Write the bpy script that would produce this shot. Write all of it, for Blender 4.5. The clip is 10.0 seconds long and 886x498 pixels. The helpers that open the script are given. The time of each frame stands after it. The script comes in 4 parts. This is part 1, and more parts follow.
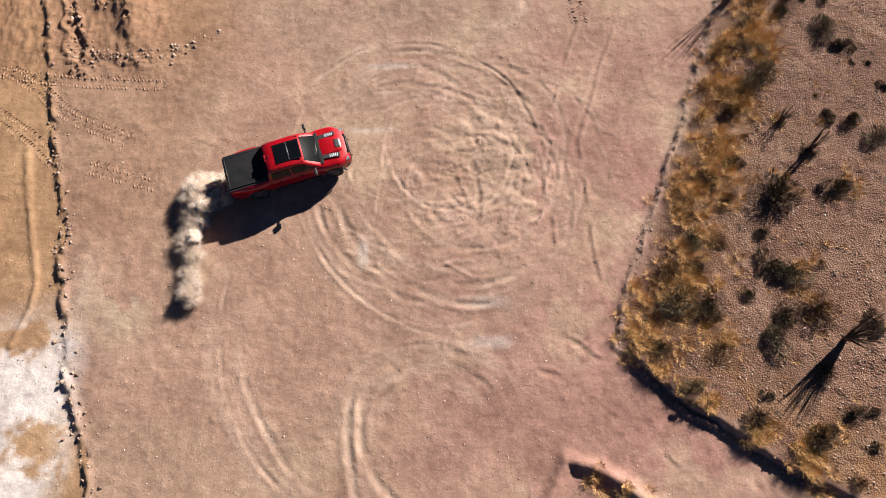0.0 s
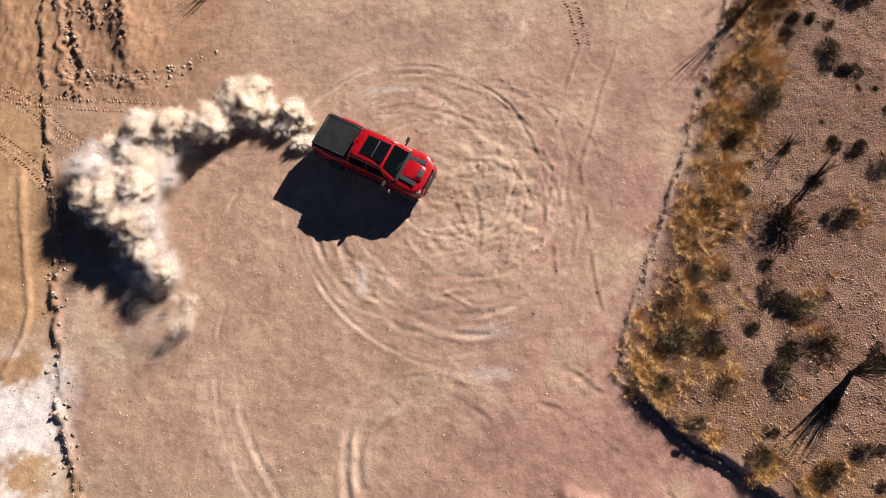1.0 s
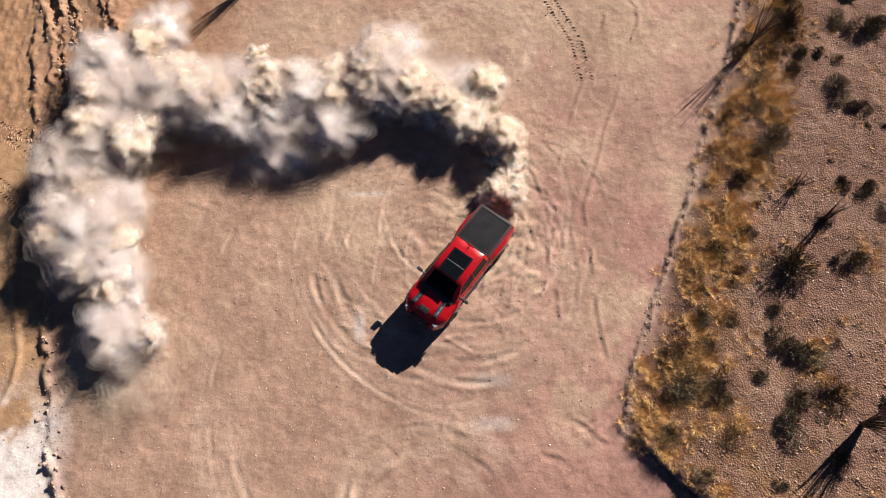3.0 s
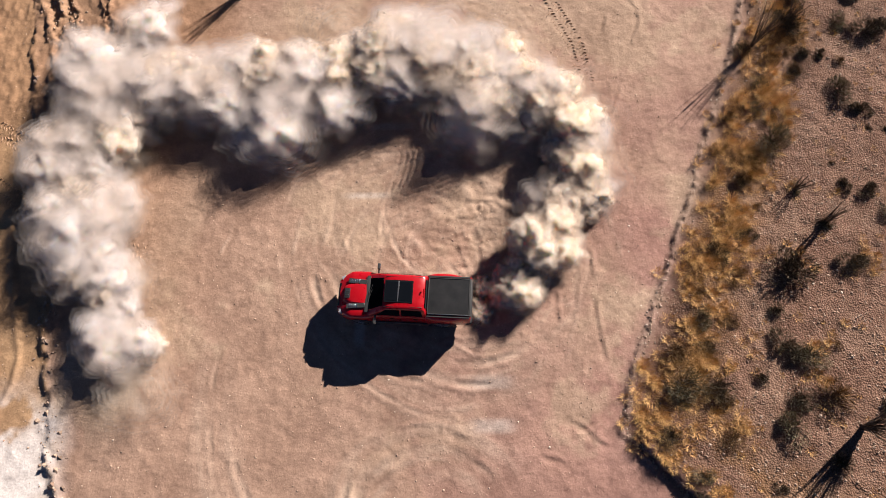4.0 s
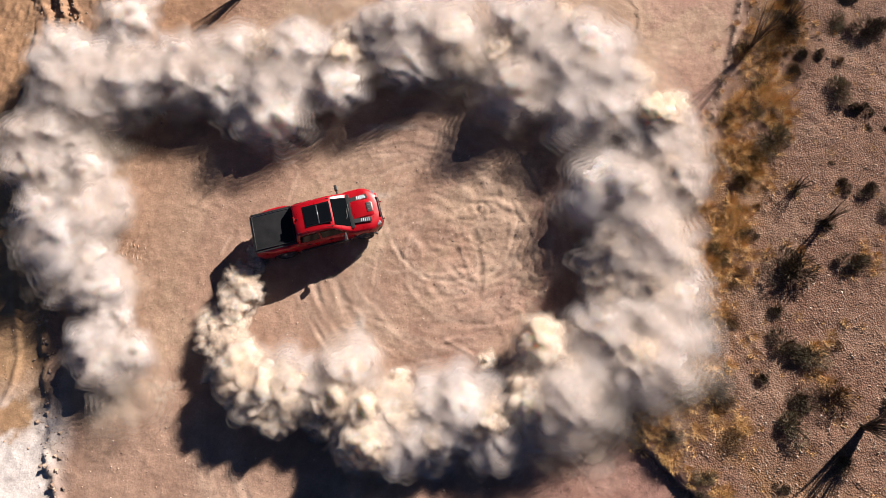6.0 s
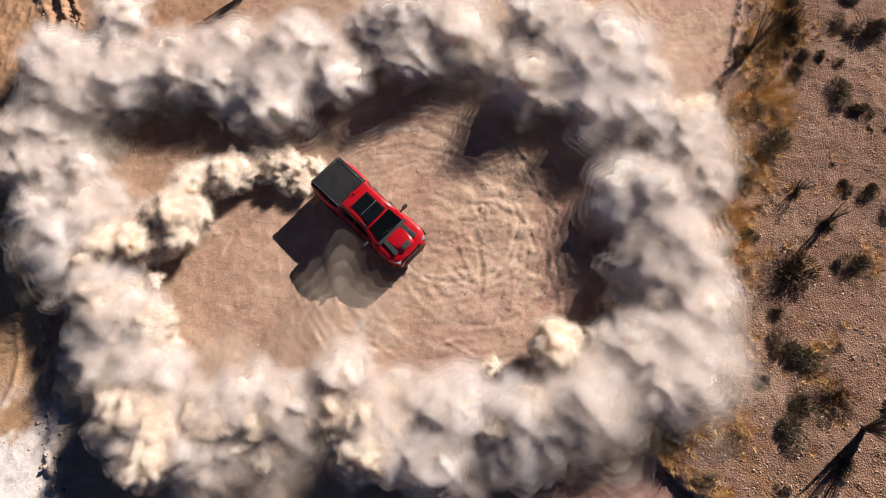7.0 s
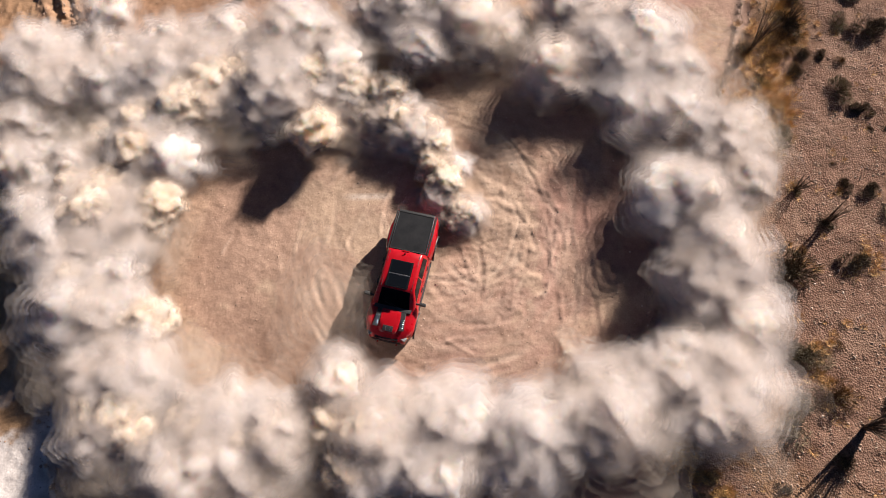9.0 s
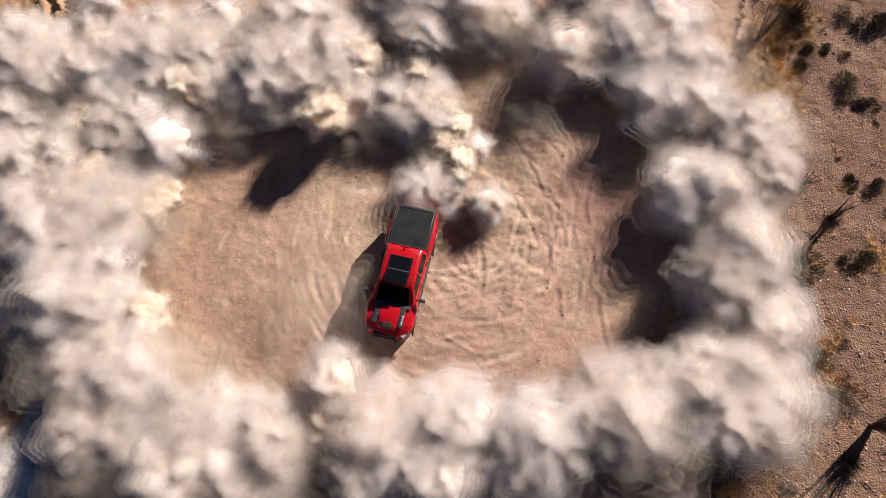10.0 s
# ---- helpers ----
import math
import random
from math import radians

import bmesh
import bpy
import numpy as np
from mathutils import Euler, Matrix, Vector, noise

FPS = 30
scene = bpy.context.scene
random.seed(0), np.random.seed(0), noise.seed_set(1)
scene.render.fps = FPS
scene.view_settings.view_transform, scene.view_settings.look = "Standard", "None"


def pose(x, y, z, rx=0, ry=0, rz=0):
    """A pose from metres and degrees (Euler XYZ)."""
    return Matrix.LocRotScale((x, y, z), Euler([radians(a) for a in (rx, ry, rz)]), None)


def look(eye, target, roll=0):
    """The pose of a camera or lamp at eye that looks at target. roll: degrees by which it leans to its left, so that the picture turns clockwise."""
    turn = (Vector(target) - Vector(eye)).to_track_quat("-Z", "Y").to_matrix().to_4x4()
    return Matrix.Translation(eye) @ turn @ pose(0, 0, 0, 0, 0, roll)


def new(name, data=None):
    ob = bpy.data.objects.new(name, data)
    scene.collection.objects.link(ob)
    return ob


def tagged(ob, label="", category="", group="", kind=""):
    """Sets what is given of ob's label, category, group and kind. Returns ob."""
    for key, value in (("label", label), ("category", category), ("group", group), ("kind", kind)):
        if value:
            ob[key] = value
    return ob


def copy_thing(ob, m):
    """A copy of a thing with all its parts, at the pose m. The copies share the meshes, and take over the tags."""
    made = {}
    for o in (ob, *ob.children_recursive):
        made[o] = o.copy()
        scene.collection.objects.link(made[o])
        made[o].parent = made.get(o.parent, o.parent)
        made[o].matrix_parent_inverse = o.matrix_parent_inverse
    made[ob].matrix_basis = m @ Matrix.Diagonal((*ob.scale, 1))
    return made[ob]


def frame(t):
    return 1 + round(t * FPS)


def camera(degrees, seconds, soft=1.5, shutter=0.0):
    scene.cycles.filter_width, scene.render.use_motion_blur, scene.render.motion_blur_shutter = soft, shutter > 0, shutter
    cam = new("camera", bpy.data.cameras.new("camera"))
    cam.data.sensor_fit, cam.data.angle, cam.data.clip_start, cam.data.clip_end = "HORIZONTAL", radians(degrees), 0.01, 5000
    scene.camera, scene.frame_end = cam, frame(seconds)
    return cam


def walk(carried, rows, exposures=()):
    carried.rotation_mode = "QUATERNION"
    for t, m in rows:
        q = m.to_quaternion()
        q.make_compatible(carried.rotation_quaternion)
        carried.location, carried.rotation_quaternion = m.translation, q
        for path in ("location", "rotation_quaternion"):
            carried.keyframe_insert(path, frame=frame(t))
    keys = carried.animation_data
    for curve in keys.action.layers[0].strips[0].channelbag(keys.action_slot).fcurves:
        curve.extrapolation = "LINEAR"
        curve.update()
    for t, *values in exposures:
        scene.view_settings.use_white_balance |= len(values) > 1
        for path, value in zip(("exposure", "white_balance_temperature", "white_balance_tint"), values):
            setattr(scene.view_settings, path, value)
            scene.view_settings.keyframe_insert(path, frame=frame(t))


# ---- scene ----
# The camera: a drone that flies level up to the yard, hovers, and sinks a little at the end.
cam = camera(71.1, 10.0, soft=0.9)
PATH = [
    (0.0, (0.934, -12.262, 27.19), (0.883, -11.627, 25.294), -5.3),
    (0.5, (0.955, -11.56, 27.18), (0.902, -10.926, 25.284), -5.3),
    (1.0, (0.985, -10.83, 27.175), (0.932, -10.198, 25.278), -5.3),
    (1.5, (0.985, -10.117, 27.165), (0.933, -9.485, 25.268), -5.3),
    (2.0, (0.96, -9.43, 27.155), (0.909, -8.799, 25.258), -5.15),
    (2.5, (0.945, -8.93, 27.148), (0.895, -8.298, 25.251), -5.05),
    (4.0, (0.958, -8.70, 27.145), (0.906, -8.066, 25.248), -5.05),
    (5.5, (0.962, -8.70, 27.145), (0.91, -8.066, 25.248), -5.1),
    (7.0, (0.95, -8.72, 27.15), (0.896, -8.08, 25.255), -5.2),
    (8.5, (0.93, -8.74, 27.145), (0.876, -8.10, 25.25), -5.1),
    (9.0, (0.95, -8.79, 27.12), (0.895, -8.148, 25.227), -5.3),
    (9.5, (0.92, -8.80, 26.92), (0.866, -8.16, 25.027), -5.1),
    (10.0, (0.87, -8.79, 26.66), (0.82, -8.152, 24.765), -4.75),
]
walk(cam, [(t, look(eye, target, roll)) for t, eye, target, roll in PATH])

# ---- light: a low, hard desert sun and a clear sky ----
SUN_EL, SUN_AZ = 25.2, 47.0  # degrees above the horizon; degrees from +x towards +y
scene.view_settings.exposure = 1.41
world = bpy.data.worlds.new("sky")
scene.world = world
world.use_nodes = True
sky = world.node_tree.nodes.new("ShaderNodeTexSky")
sky.sky_type, sky.sun_disc = "NISHITA", False
sky.sun_elevation, sky.sun_rotation = radians(SUN_EL), radians(90 - SUN_AZ)
sky.altitude, sky.air_density, sky.dust_density, sky.ozone_density = 1200, 0.20, 0.0, 3.0
back = world.node_tree.nodes["Background"]
back.inputs["Strength"].default_value = 0.05
world.node_tree.links.new(sky.outputs["Color"], back.inputs["Color"])
sun_data = bpy.data.lights.new("sun", "SUN")
sun_data.energy, sun_data.angle, sun_data.color = 5.0, radians(0.55), (1.0, 0.90, 0.81)
scene.cycles.transparent_max_bounces = 64
scene.cycles.max_bounces, scene.cycles.diffuse_bounces = 14, 12
sun = new("sun", sun_data)
ca, sa, ce, se = (f(radians(a)) for a in (SUN_AZ, SUN_EL) for f in (math.cos, math.sin))
sun.matrix_basis = look((40 * ca, 40 * sa, 30), (40 * ca - ca * ce, 40 * sa - sa * ce, 30 - se))


# ---- materials ----
def material(name, rough=0.8, metal=0.0, colour=(0.5, 0.5, 0.5)):
    m = bpy.data.materials.new(name)
    m.use_nodes = True
    b = m.node_tree.nodes["Principled BSDF"]
    b.inputs["Base Color"].default_value = (*colour, 1)
    b.inputs["Roughness"].default_value = rough
    b.inputs["Metallic"].default_value = metal
    return m, m.node_tree.nodes, m.node_tree.links, b


def noise_node(nodes, links, scale, detail=4.0, rough=0.6, coords="Object"):
    tc = nodes.new("ShaderNodeTexCoord")
    n = nodes.new("ShaderNodeTexNoise")
    n.inputs["Scale"].default_value, n.inputs["Detail"].default_value, n.inputs["Roughness"].default_value = scale, detail, rough
    links.new(tc.outputs[coords], n.inputs["Vector"])
    return n


def ramp(nodes, links, source, stops):
    r = nodes.new("ShaderNodeValToRGB")
    while len(r.color_ramp.elements) < len(stops):
        r.color_ramp.elements.new(0.5)
    for e, (p, c) in zip(r.color_ramp.elements, stops):
        e.position, e.color = p, (*c, 1)
    links.new(source, r.inputs["Fac"])
    return r.outputs["Color"]


def blend(nodes, links, kind, fac, a, b):
    n = nodes.new("ShaderNodeMix")
    n.data_type, n.blend_type = "RGBA", kind
    for socket, v in ((n.inputs["Factor"], fac), (n.inputs["A"], a), (n.inputs["B"], b)):
        if isinstance(v, (int, float)):
            socket.default_value = v
        elif isinstance(v, tuple):
            socket.default_value = (*v, 1)
        else:
            links.new(v, socket)
    return n.outputs["Result"]


def bump(nodes, links, height, strength, distance, normal=None):
    n = nodes.new("ShaderNodeBump")
    n.inputs["Strength"].default_value, n.inputs["Distance"].default_value = strength, distance
    links.new(height, n.inputs["Height"])
    if normal is not None:
        links.new(normal, n.inputs["Normal"])
    return n.outputs["Normal"]


def ground_material():
    m, n, l, b = material("desert_soil", 0.95)
    tone = n.new("ShaderNodeAttribute")
    tone.attribute_name = "soil"
    wide = noise_node(n, l, 0.30, 10, 0.62)
    mid = noise_node(n, l, 1.6, 10, 0.64)
    fine = noise_node(n, l, 11.0, 6, 0.65)
    c = blend(n, l, "MULTIPLY", 1.0, tone.outputs["Color"], ramp(n, l, wide.outputs["Fac"], [(0.32, (0.76, 0.72, 0.70)), (0.68, (1.14, 1.14, 1.12))]))
    c = blend(n, l, "MULTIPLY", 1.0, c, ramp(n, l, mid.outputs["Fac"], [(0.34, (0.80, 0.78, 0.78)), (0.66, (1.11, 1.11, 1.11))]))
    c = blend(n, l, "MULTIPLY", 0.34, c, ramp(n, l, fine.outputs["Fac"], [(0.36, (0.62, 0.58, 0.57)), (0.60, (1.1, 1.1, 1.1))]))
    # stony crust of the terrace
    tc, cells = n.new("ShaderNodeTexCoord"), n.new("ShaderNodeTexVoronoi")
    cells.inputs["Scale"].default_value, cells.inputs["Randomness"].default_value = 13.0, 1.0
    l.new(tc.outputs["Object"], cells.inputs["Vector"])
    grit = blend(n, l, "MULTIPLY", 1.0, ramp(n, l, cells.outputs["Distance"], [(0.1, (1.05, 1.05, 1.05)), (0.75, (0.62, 0.60, 0.60))]), ramp(n, l, cells.outputs["Color"], [(0.2, (0.72, 0.70, 0.68)), (0.8, (1.15, 1.14, 1.13))]))
    c = blend(n, l, "MULTIPLY", tone.outputs["Alpha"], c, grit)
    l.new(c, b.inputs["Base Color"])
    normal = bump(n, l, wide.outputs["Fac"], 0.22, 0.5)
    normal = bump(n, l, mid.outputs["Fac"], 0.30, 0.10, normal)
    crumbs, tips = n.new("ShaderNodeTexVoronoi"), n.new("ShaderNodeMapRange")
    crumbs.inputs["Scale"].default_value = 7.0
    l.new(tc.outputs["Object"], crumbs.inputs["Vector"])
    tips.inputs["From Min"].default_value, tips.inputs["From Max"].default_value = 0.0, 0.38
    tips.inputs["To Min"].default_value, tips.inputs["To Max"].default_value = 1.0, 0.0
    l.new(crumbs.outputs["Distance"], tips.inputs["Value"])
    loose = n.new("ShaderNodeMath")
    loose.operation = "MULTIPLY"
    l.new(tips.outputs["Result"], loose.inputs[0])
    l.new(ramp(n, l, mid.outputs["Fac"], [(0.46, (0, 0, 0)), (0.60, (1, 1, 1))]), loose.inputs[1])
    normal = bump(n, l, loose.outputs[0], 0.28, 0.03, normal)
    normal = bump(n, l, fine.outputs["Fac"], 0.22, 0.03, normal)
    knobs = n.new("ShaderNodeBump")
    knobs.invert = True
    knobs.inputs["Distance"].default_value = 0.07
    l.new(tone.outputs["Alpha"], knobs.inputs["Strength"])
    l.new(cells.outputs["Distance"], knobs.inputs["Height"])
    l.new(normal, knobs.inputs["Normal"])
    l.new(knobs.outputs["Normal"], b.inputs["Normal"])
    b.inputs["Specular IOR Level"].default_value = 0.1
    return m


def leaf_material(name, dark, light, scale=6.0):
    m, n, l, b = material(name, 0.85)
    info = n.new("ShaderNodeNewGeometry")
    c = ramp(n, l, info.outputs["Random Per Island"], [(0.0, dark), (1.0, light)])
    l.new(c, b.inputs["Base Color"])
    b.inputs["Specular IOR Level"].default_value = 0.15
    return m


def stone_material(name="gravel", k=1.0):
    m, n, l, b = material(name, 0.9)
    info = n.new("ShaderNodeNewGeometry")
    c = ramp(n, l, info.outputs["Random Per Island"], [(0.0, (0.13, 0.09, 0.07)), (0.5, (0.27, 0.175, 0.125)), (0.96, (0.36, 0.265, 0.20)), (1.0, (0.50, 0.42, 0.35))])
    c = blend(n, l, "MULTIPLY", 1.0, c, (k, k, k))
    f = noise_node(n, l, 30, 3)
    c = blend(n, l, "MULTIPLY", 0.6, c, ramp(n, l, f.outputs["Fac"], [(0.3, (0.6, 0.6, 0.6)), (0.7, (1.1, 1.1, 1.1))]))
    l.new(c, b.inputs["Base Color"])
    return m


FRESH, OLD = (0.94, 0.845, 0.76), (0.91, 0.862, 0.865)


def dust_material(name, colour, opacity, patch):
    """One thin layer of airborne dust: grains that scatter light mostly upwards and let part of it through."""
    m, n, l, b = material(name, 1.0)
    info = n.new("ShaderNodeObjectInfo")
    wide = noise_node(n, l, 0.8, 4, 0.55)
    warm = tuple(v * k for v, k in zip(colour, (0.96, 0.89, 0.81)))
    c = ramp(n, l, wide.outputs["Fac"], [(0.35, warm), (0.65, colour)])
    c = blend(n, l, "MULTIPLY", 1.0, c, ramp(n, l, info.outputs["Random"], [(0.0, (0.95, 0.91, 0.87)), (1.0, (1.0, 1.0, 1.0))]))
    puffs = noise_node(n, l, 2.0 * patch, 3, 0.5)
    grain = bump(n, l, puffs.outputs["Fac"], 0.2, 0.3)
    lean, unit = n.new("ShaderNodeVectorMath"), n.new("ShaderNodeVectorMath")
    lean.operation, unit.operation = "ADD", "NORMALIZE"
    lean.inputs[1].default_value = (0, 0, 2.0)
    l.new(grain, lean.inputs[0])
    l.new(lean.outputs[0], unit.inputs[0])
    if opacity >= 1:
        l.new(c, b.inputs["Base Color"])
        l.new(unit.outputs[0], b.inputs["Normal"])
        b.inputs["Specular IOR Level"].default_value = 0.0
        b.inputs["Subsurface Weight"].default_value, b.inputs["Subsurface Scale"].default_value = 1.0, 1.3
        b.inputs["Subsurface Radius"].default_value = (1.0, 0.72, 0.5)
        return m
    n.remove(b)
    d, tr, mix = n.new("ShaderNodeBsdfDiffuse"), n.new("ShaderNodeBsdfTranslucent"), n.new("ShaderNodeMixShader")
    l.new(c, d.inputs["Color"])
    l.new(c, tr.inputs["Color"])
    l.new(unit.outputs[0], d.inputs["Normal"])
    l.new(unit.outputs[0], tr.inputs["Normal"])
    mix.inputs["Fac"].default_value = 0.4
    l.new(d.outputs[0], mix.inputs[1])
    l.new(tr.outputs[0], mix.inputs[2])
    clear, fade = n.new("ShaderNodeBsdfTransparent"), n.new("ShaderNodeMixShader")
    holes = noise_node(n, l, patch, 4, 0.55)
    a = n.new("ShaderNodeMapRange")
    a.interpolation_type = "SMOOTHSTEP"
    a.inputs["From Min"].default_value, a.inputs["From Max"].default_value = 0.28, 0.72
    a.inputs["To Min"].default_value, a.inputs["To Max"].default_value = 0.35 * opacity, min(0.98, 1.7 * opacity)
    l.new(holes.outputs["Fac"], a.inputs["Value"])
    l.new(a.outputs["Result"], fade.inputs["Fac"])
    l.new(clear.outputs[0], fade.inputs[1])
    l.new(mix.outputs[0], fade.inputs[2])
    l.new(fade.outputs[0], n["Material Output"].inputs["Surface"])
    return m


def paint_material():
    m, n, l, b = material("red_paint", 0.28, 0.0, (0.55, 0.012, 0.016))
    f = noise_node(n, l, 3.0, 6, 0.65)
    l.new(ramp(n, l, f.outputs["Fac"], [(0.35, (0.30, 0.002, 0.007)), (0.8, (0.30, 0.005, 0.010))]), b.inputs["Base Color"])
    l.new(ramp(n, l, f.outputs["Fac"], [(0.35, (0.25, 0.25, 0.25)), (0.75, (0.42, 0.42, 0.42))]), b.inputs["Roughness"])
    b.inputs["Coat Weight"].default_value, b.inputs["Coat Roughness"].default_value = 0.35, 0.06
    b.inputs["Specular IOR Level"].default_value = 0.3
    return m


def cover_material():
    m, n, l, b = material("black_vinyl", 0.8, 0.0, (0.03, 0.03, 0.032))
    b.inputs["Specular IOR Level"].default_value = 0.12
    f = noise_node(n, l, 2.0, 6, 0.6)
    l.new(ramp(n, l, f.outputs["Fac"], [(0.3, (0.010, 0.011, 0.013)), (0.75, (0.021, 0.021, 0.023))]), b.inputs["Base Color"])
    g = noise_node(n, l, 120, 2)
    l.new(bump(n, l, g.outputs["Fac"], 0.2, 0.004), b.inputs["Normal"])
    return m


SOIL, GRAVEL, PEBBLE = ground_material(), stone_material(), stone_material("pebble", 1.35)
RED, COVER = paint_material(), cover_material()
TRIM = material("black_plastic", 0.55, 0, (0.018, 0.018, 0.019))[0]
GLOSS = material("gloss_black", 0.15, 0, (0.008, 0.008, 0.009))[0]
GLASS = material("tinted_glass", 0.05, 0, (0.004, 0.005, 0.007))[0]
SCREEN = material("windscreen_glass", 0.08, 0, (0.003, 0.004, 0.005))[0]
SCREEN.node_tree.nodes["Principled BSDF"].inputs["Specular IOR Level"].default_value = 0.02
SCREEN.node_tree.nodes["Principled BSDF"].inputs["IOR"].default_value = 1.15
GLASS.node_tree.nodes["Principled BSDF"].inputs["Specular IOR Level"].default_value = 0.18
RUBBER = material("dusty_rubber", 0.9, 0, (0.035, 0.03, 0.027))[0]
ALLOY = material("dark_alloy", 0.4, 0.9, (0.16, 0.16, 0.17))[0]
CHROME = material("polished_metal", 0.2, 1.0, (0.7, 0.7, 0.72))[0]
LAMP = material("lamp_glass", 0.1, 0, (0.22, 0.22, 0.24))[0]
LAMP_RED = material("red_lamp_glass", 0.15, 0, (0.28, 0.006, 0.008))[0]
AMBER = material("amber_lamp", 0.2, 0, (0.75, 0.32, 0.05))[0]
LEAF_DARK = leaf_material("creosote_leaf", (0.035, 0.027, 0.019), (0.15, 0.115, 0.07))
LEAF_GREEN = leaf_material("sage_leaf", (0.07, 0.062, 0.04), (0.25, 0.21, 0.13))
LEAF_BROWN = leaf_material("dry_leaf", (0.07, 0.042, 0.022), (0.30, 0.18, 0.08))
TWIG = leaf_material("twig_bark", (0.045, 0.032, 0.024), (0.14, 0.10, 0.07))
STRAW = leaf_material("straw", (0.30, 0.165, 0.060), (0.74, 0.46, 0.19))
# layers from the heart of a billow outwards
DUST = [dust_material("fresh_dust_" + name, FRESH, k, 1.7) for name, k in (("heart", 1.0), ("mass", 0.36), ("skin", 0.24), ("edge", 0.14), ("wisp", 0.06))]
DUST_OLD = [dust_material("drifting_dust_" + name, OLD, k, 0.9) for name, k in (("heart", 1.0), ("mass", 0.30), ("skin", 0.22), ("edge", 0.16), ("wisp", 0.10), ("veil", 0.05))]
DUST_HAZE = [dust_material("dust_haze_" + name, FRESH, k, 0.8) for name, k in (("body", 0.06), ("mass", 0.05), ("edge", 0.04), ("veil", 0.025))]
DUST_WISP = [dust_material("dust_wisp_" + name, FRESH, k, 2.0) for name, k in (("body", 0.22), ("mass", 0.16), ("edge", 0.10), ("veil", 0.05))]


# ---- mesh helpers ----
def part(name, bm, mat, parent=None, label="", smooth=True):
    me = bpy.data.meshes.new(name)
    bm.to_mesh(me)
    bm.free()
    for one in mat if isinstance(mat, (list, tuple)) else (mat,):
        me.materials.append(one)
    if smooth:
        me.polygons.foreach_set("use_smooth", [True] * len(me.polygons))
        me.set_sharp_from_angle(angle=radians(38))
    ob = new(name, me)
    ob.parent = parent
    return tagged(ob, label)


def raw(name, verts, faces, mat, parent=None, smooth=False):
    me = bpy.data.meshes.new(name)
    me.from_pydata([tuple(v) for v in verts], [], [tuple(f) for f in faces])
    me.materials.append(mat)
    if smooth:
        me.polygons.foreach_set("use_smooth", [True] * len(me.polygons))
    ob = new(name, me)
    ob.parent = parent
    return ob


def box(size, at=(0, 0, 0), bevel=0.02, segments=2, turn=(0, 0, 0)):
    bm = bmesh.new()
    bmesh.ops.create_cube(bm, size=1, matrix=pose(*at, *turn) @ Matrix.Diagonal((*size, 1)))
    if bevel:
        bmesh.ops.bevel(bm, geom=bm.edges[:], offset=bevel, segments=segments, affect="EDGES", profile=0.7)
    return bm


def rod(bm, a, b, r0, r1, sides=6):
    a, b = Vector(a), Vector(b)
    m = Matrix.Translation((a + b) / 2) @ (b - a).to_track_quat("Z", "Y").to_matrix().to_4x4()
    bmesh.ops.create_cone(bm, cap_ends=True, segments=sides, radius1=r0, radius2=r1, depth=(b - a).length, matrix=m)


def loft(stations):
    """A closed skin over stations (x, half profile from the bottom to the top as (y, z)), mirrored in y."""
    bm, rings = bmesh.new(), []
    for x, half in stations:
        loop = [(y, z) for y, z in half] + [(-y, z) for y, z in reversed(half)]
        rings.append([bm.verts.new((x, y, z)) for y, z in loop])
    for a, b in zip(rings, rings[1:]):
        for i in range(len(a)):
            j = (i + 1) % len(a)
            bm.faces.new((a[i], a[j], b[j], b[i]))
    bm.faces.new(rings[0])
    bm.faces.new(list(reversed(rings[-1])))
    bmesh.ops.remove_doubles(bm, verts=bm.verts, dist=0.0005)
    bmesh.ops.recalc_face_normals(bm, faces=bm.faces)
    return bm


def slab(corners, thick=0.012):
    """A thin pane through corners (in order), given thickness along its own normal."""
    bm = bmesh.new()
    vs = [bm.verts.new(c) for c in corners]
    f = bm.faces.new(vs)
    bm.normal_update()
    off = f.normal * thick
    low = [bm.verts.new(Vector(c) - off) for c in corners]
    bm.faces.new(list(reversed(low)))
    for i in range(len(vs)):
        j = (i + 1) % len(vs)
        bm.faces.new((vs[i], low[i], low[j], vs[j]))
    bmesh.ops.recalc_face_normals(bm, faces=bm.faces)
    return bm


def step(a, b, v):
    s = np.clip((v - a) / (b - a), 0, 1)
    return s * s * (3 - 2 * s)


TABLE = np.random.RandomState(7).rand(256, 256)


def value_noise(x, y, scale, octaves=4, gain=0.5):
    total, amp, norm = np.zeros_like(x), 1.0, 0.0
    for o in range(octaves):
        u, v = x * scale + 17.3 * o, y * scale + 5.1 * o
        i, j = np.floor(u).astype(int), np.floor(v).astype(int)
        f, g = u - i, v - j
        f, g = f * f * (3 - 2 * f), g * g * (3 - 2 * g)
        c = lambda a, b: TABLE[(i + a) % 256, (j + b) % 256]
        total += amp * ((c(0, 0) * (1 - f) + c(1, 0) * f) * (1 - g) + (c(0, 1) * (1 - f) + c(1, 1) * f) * g)
        norm, amp, scale = norm + amp, amp * gain, scale * 2.03
    return total / norm


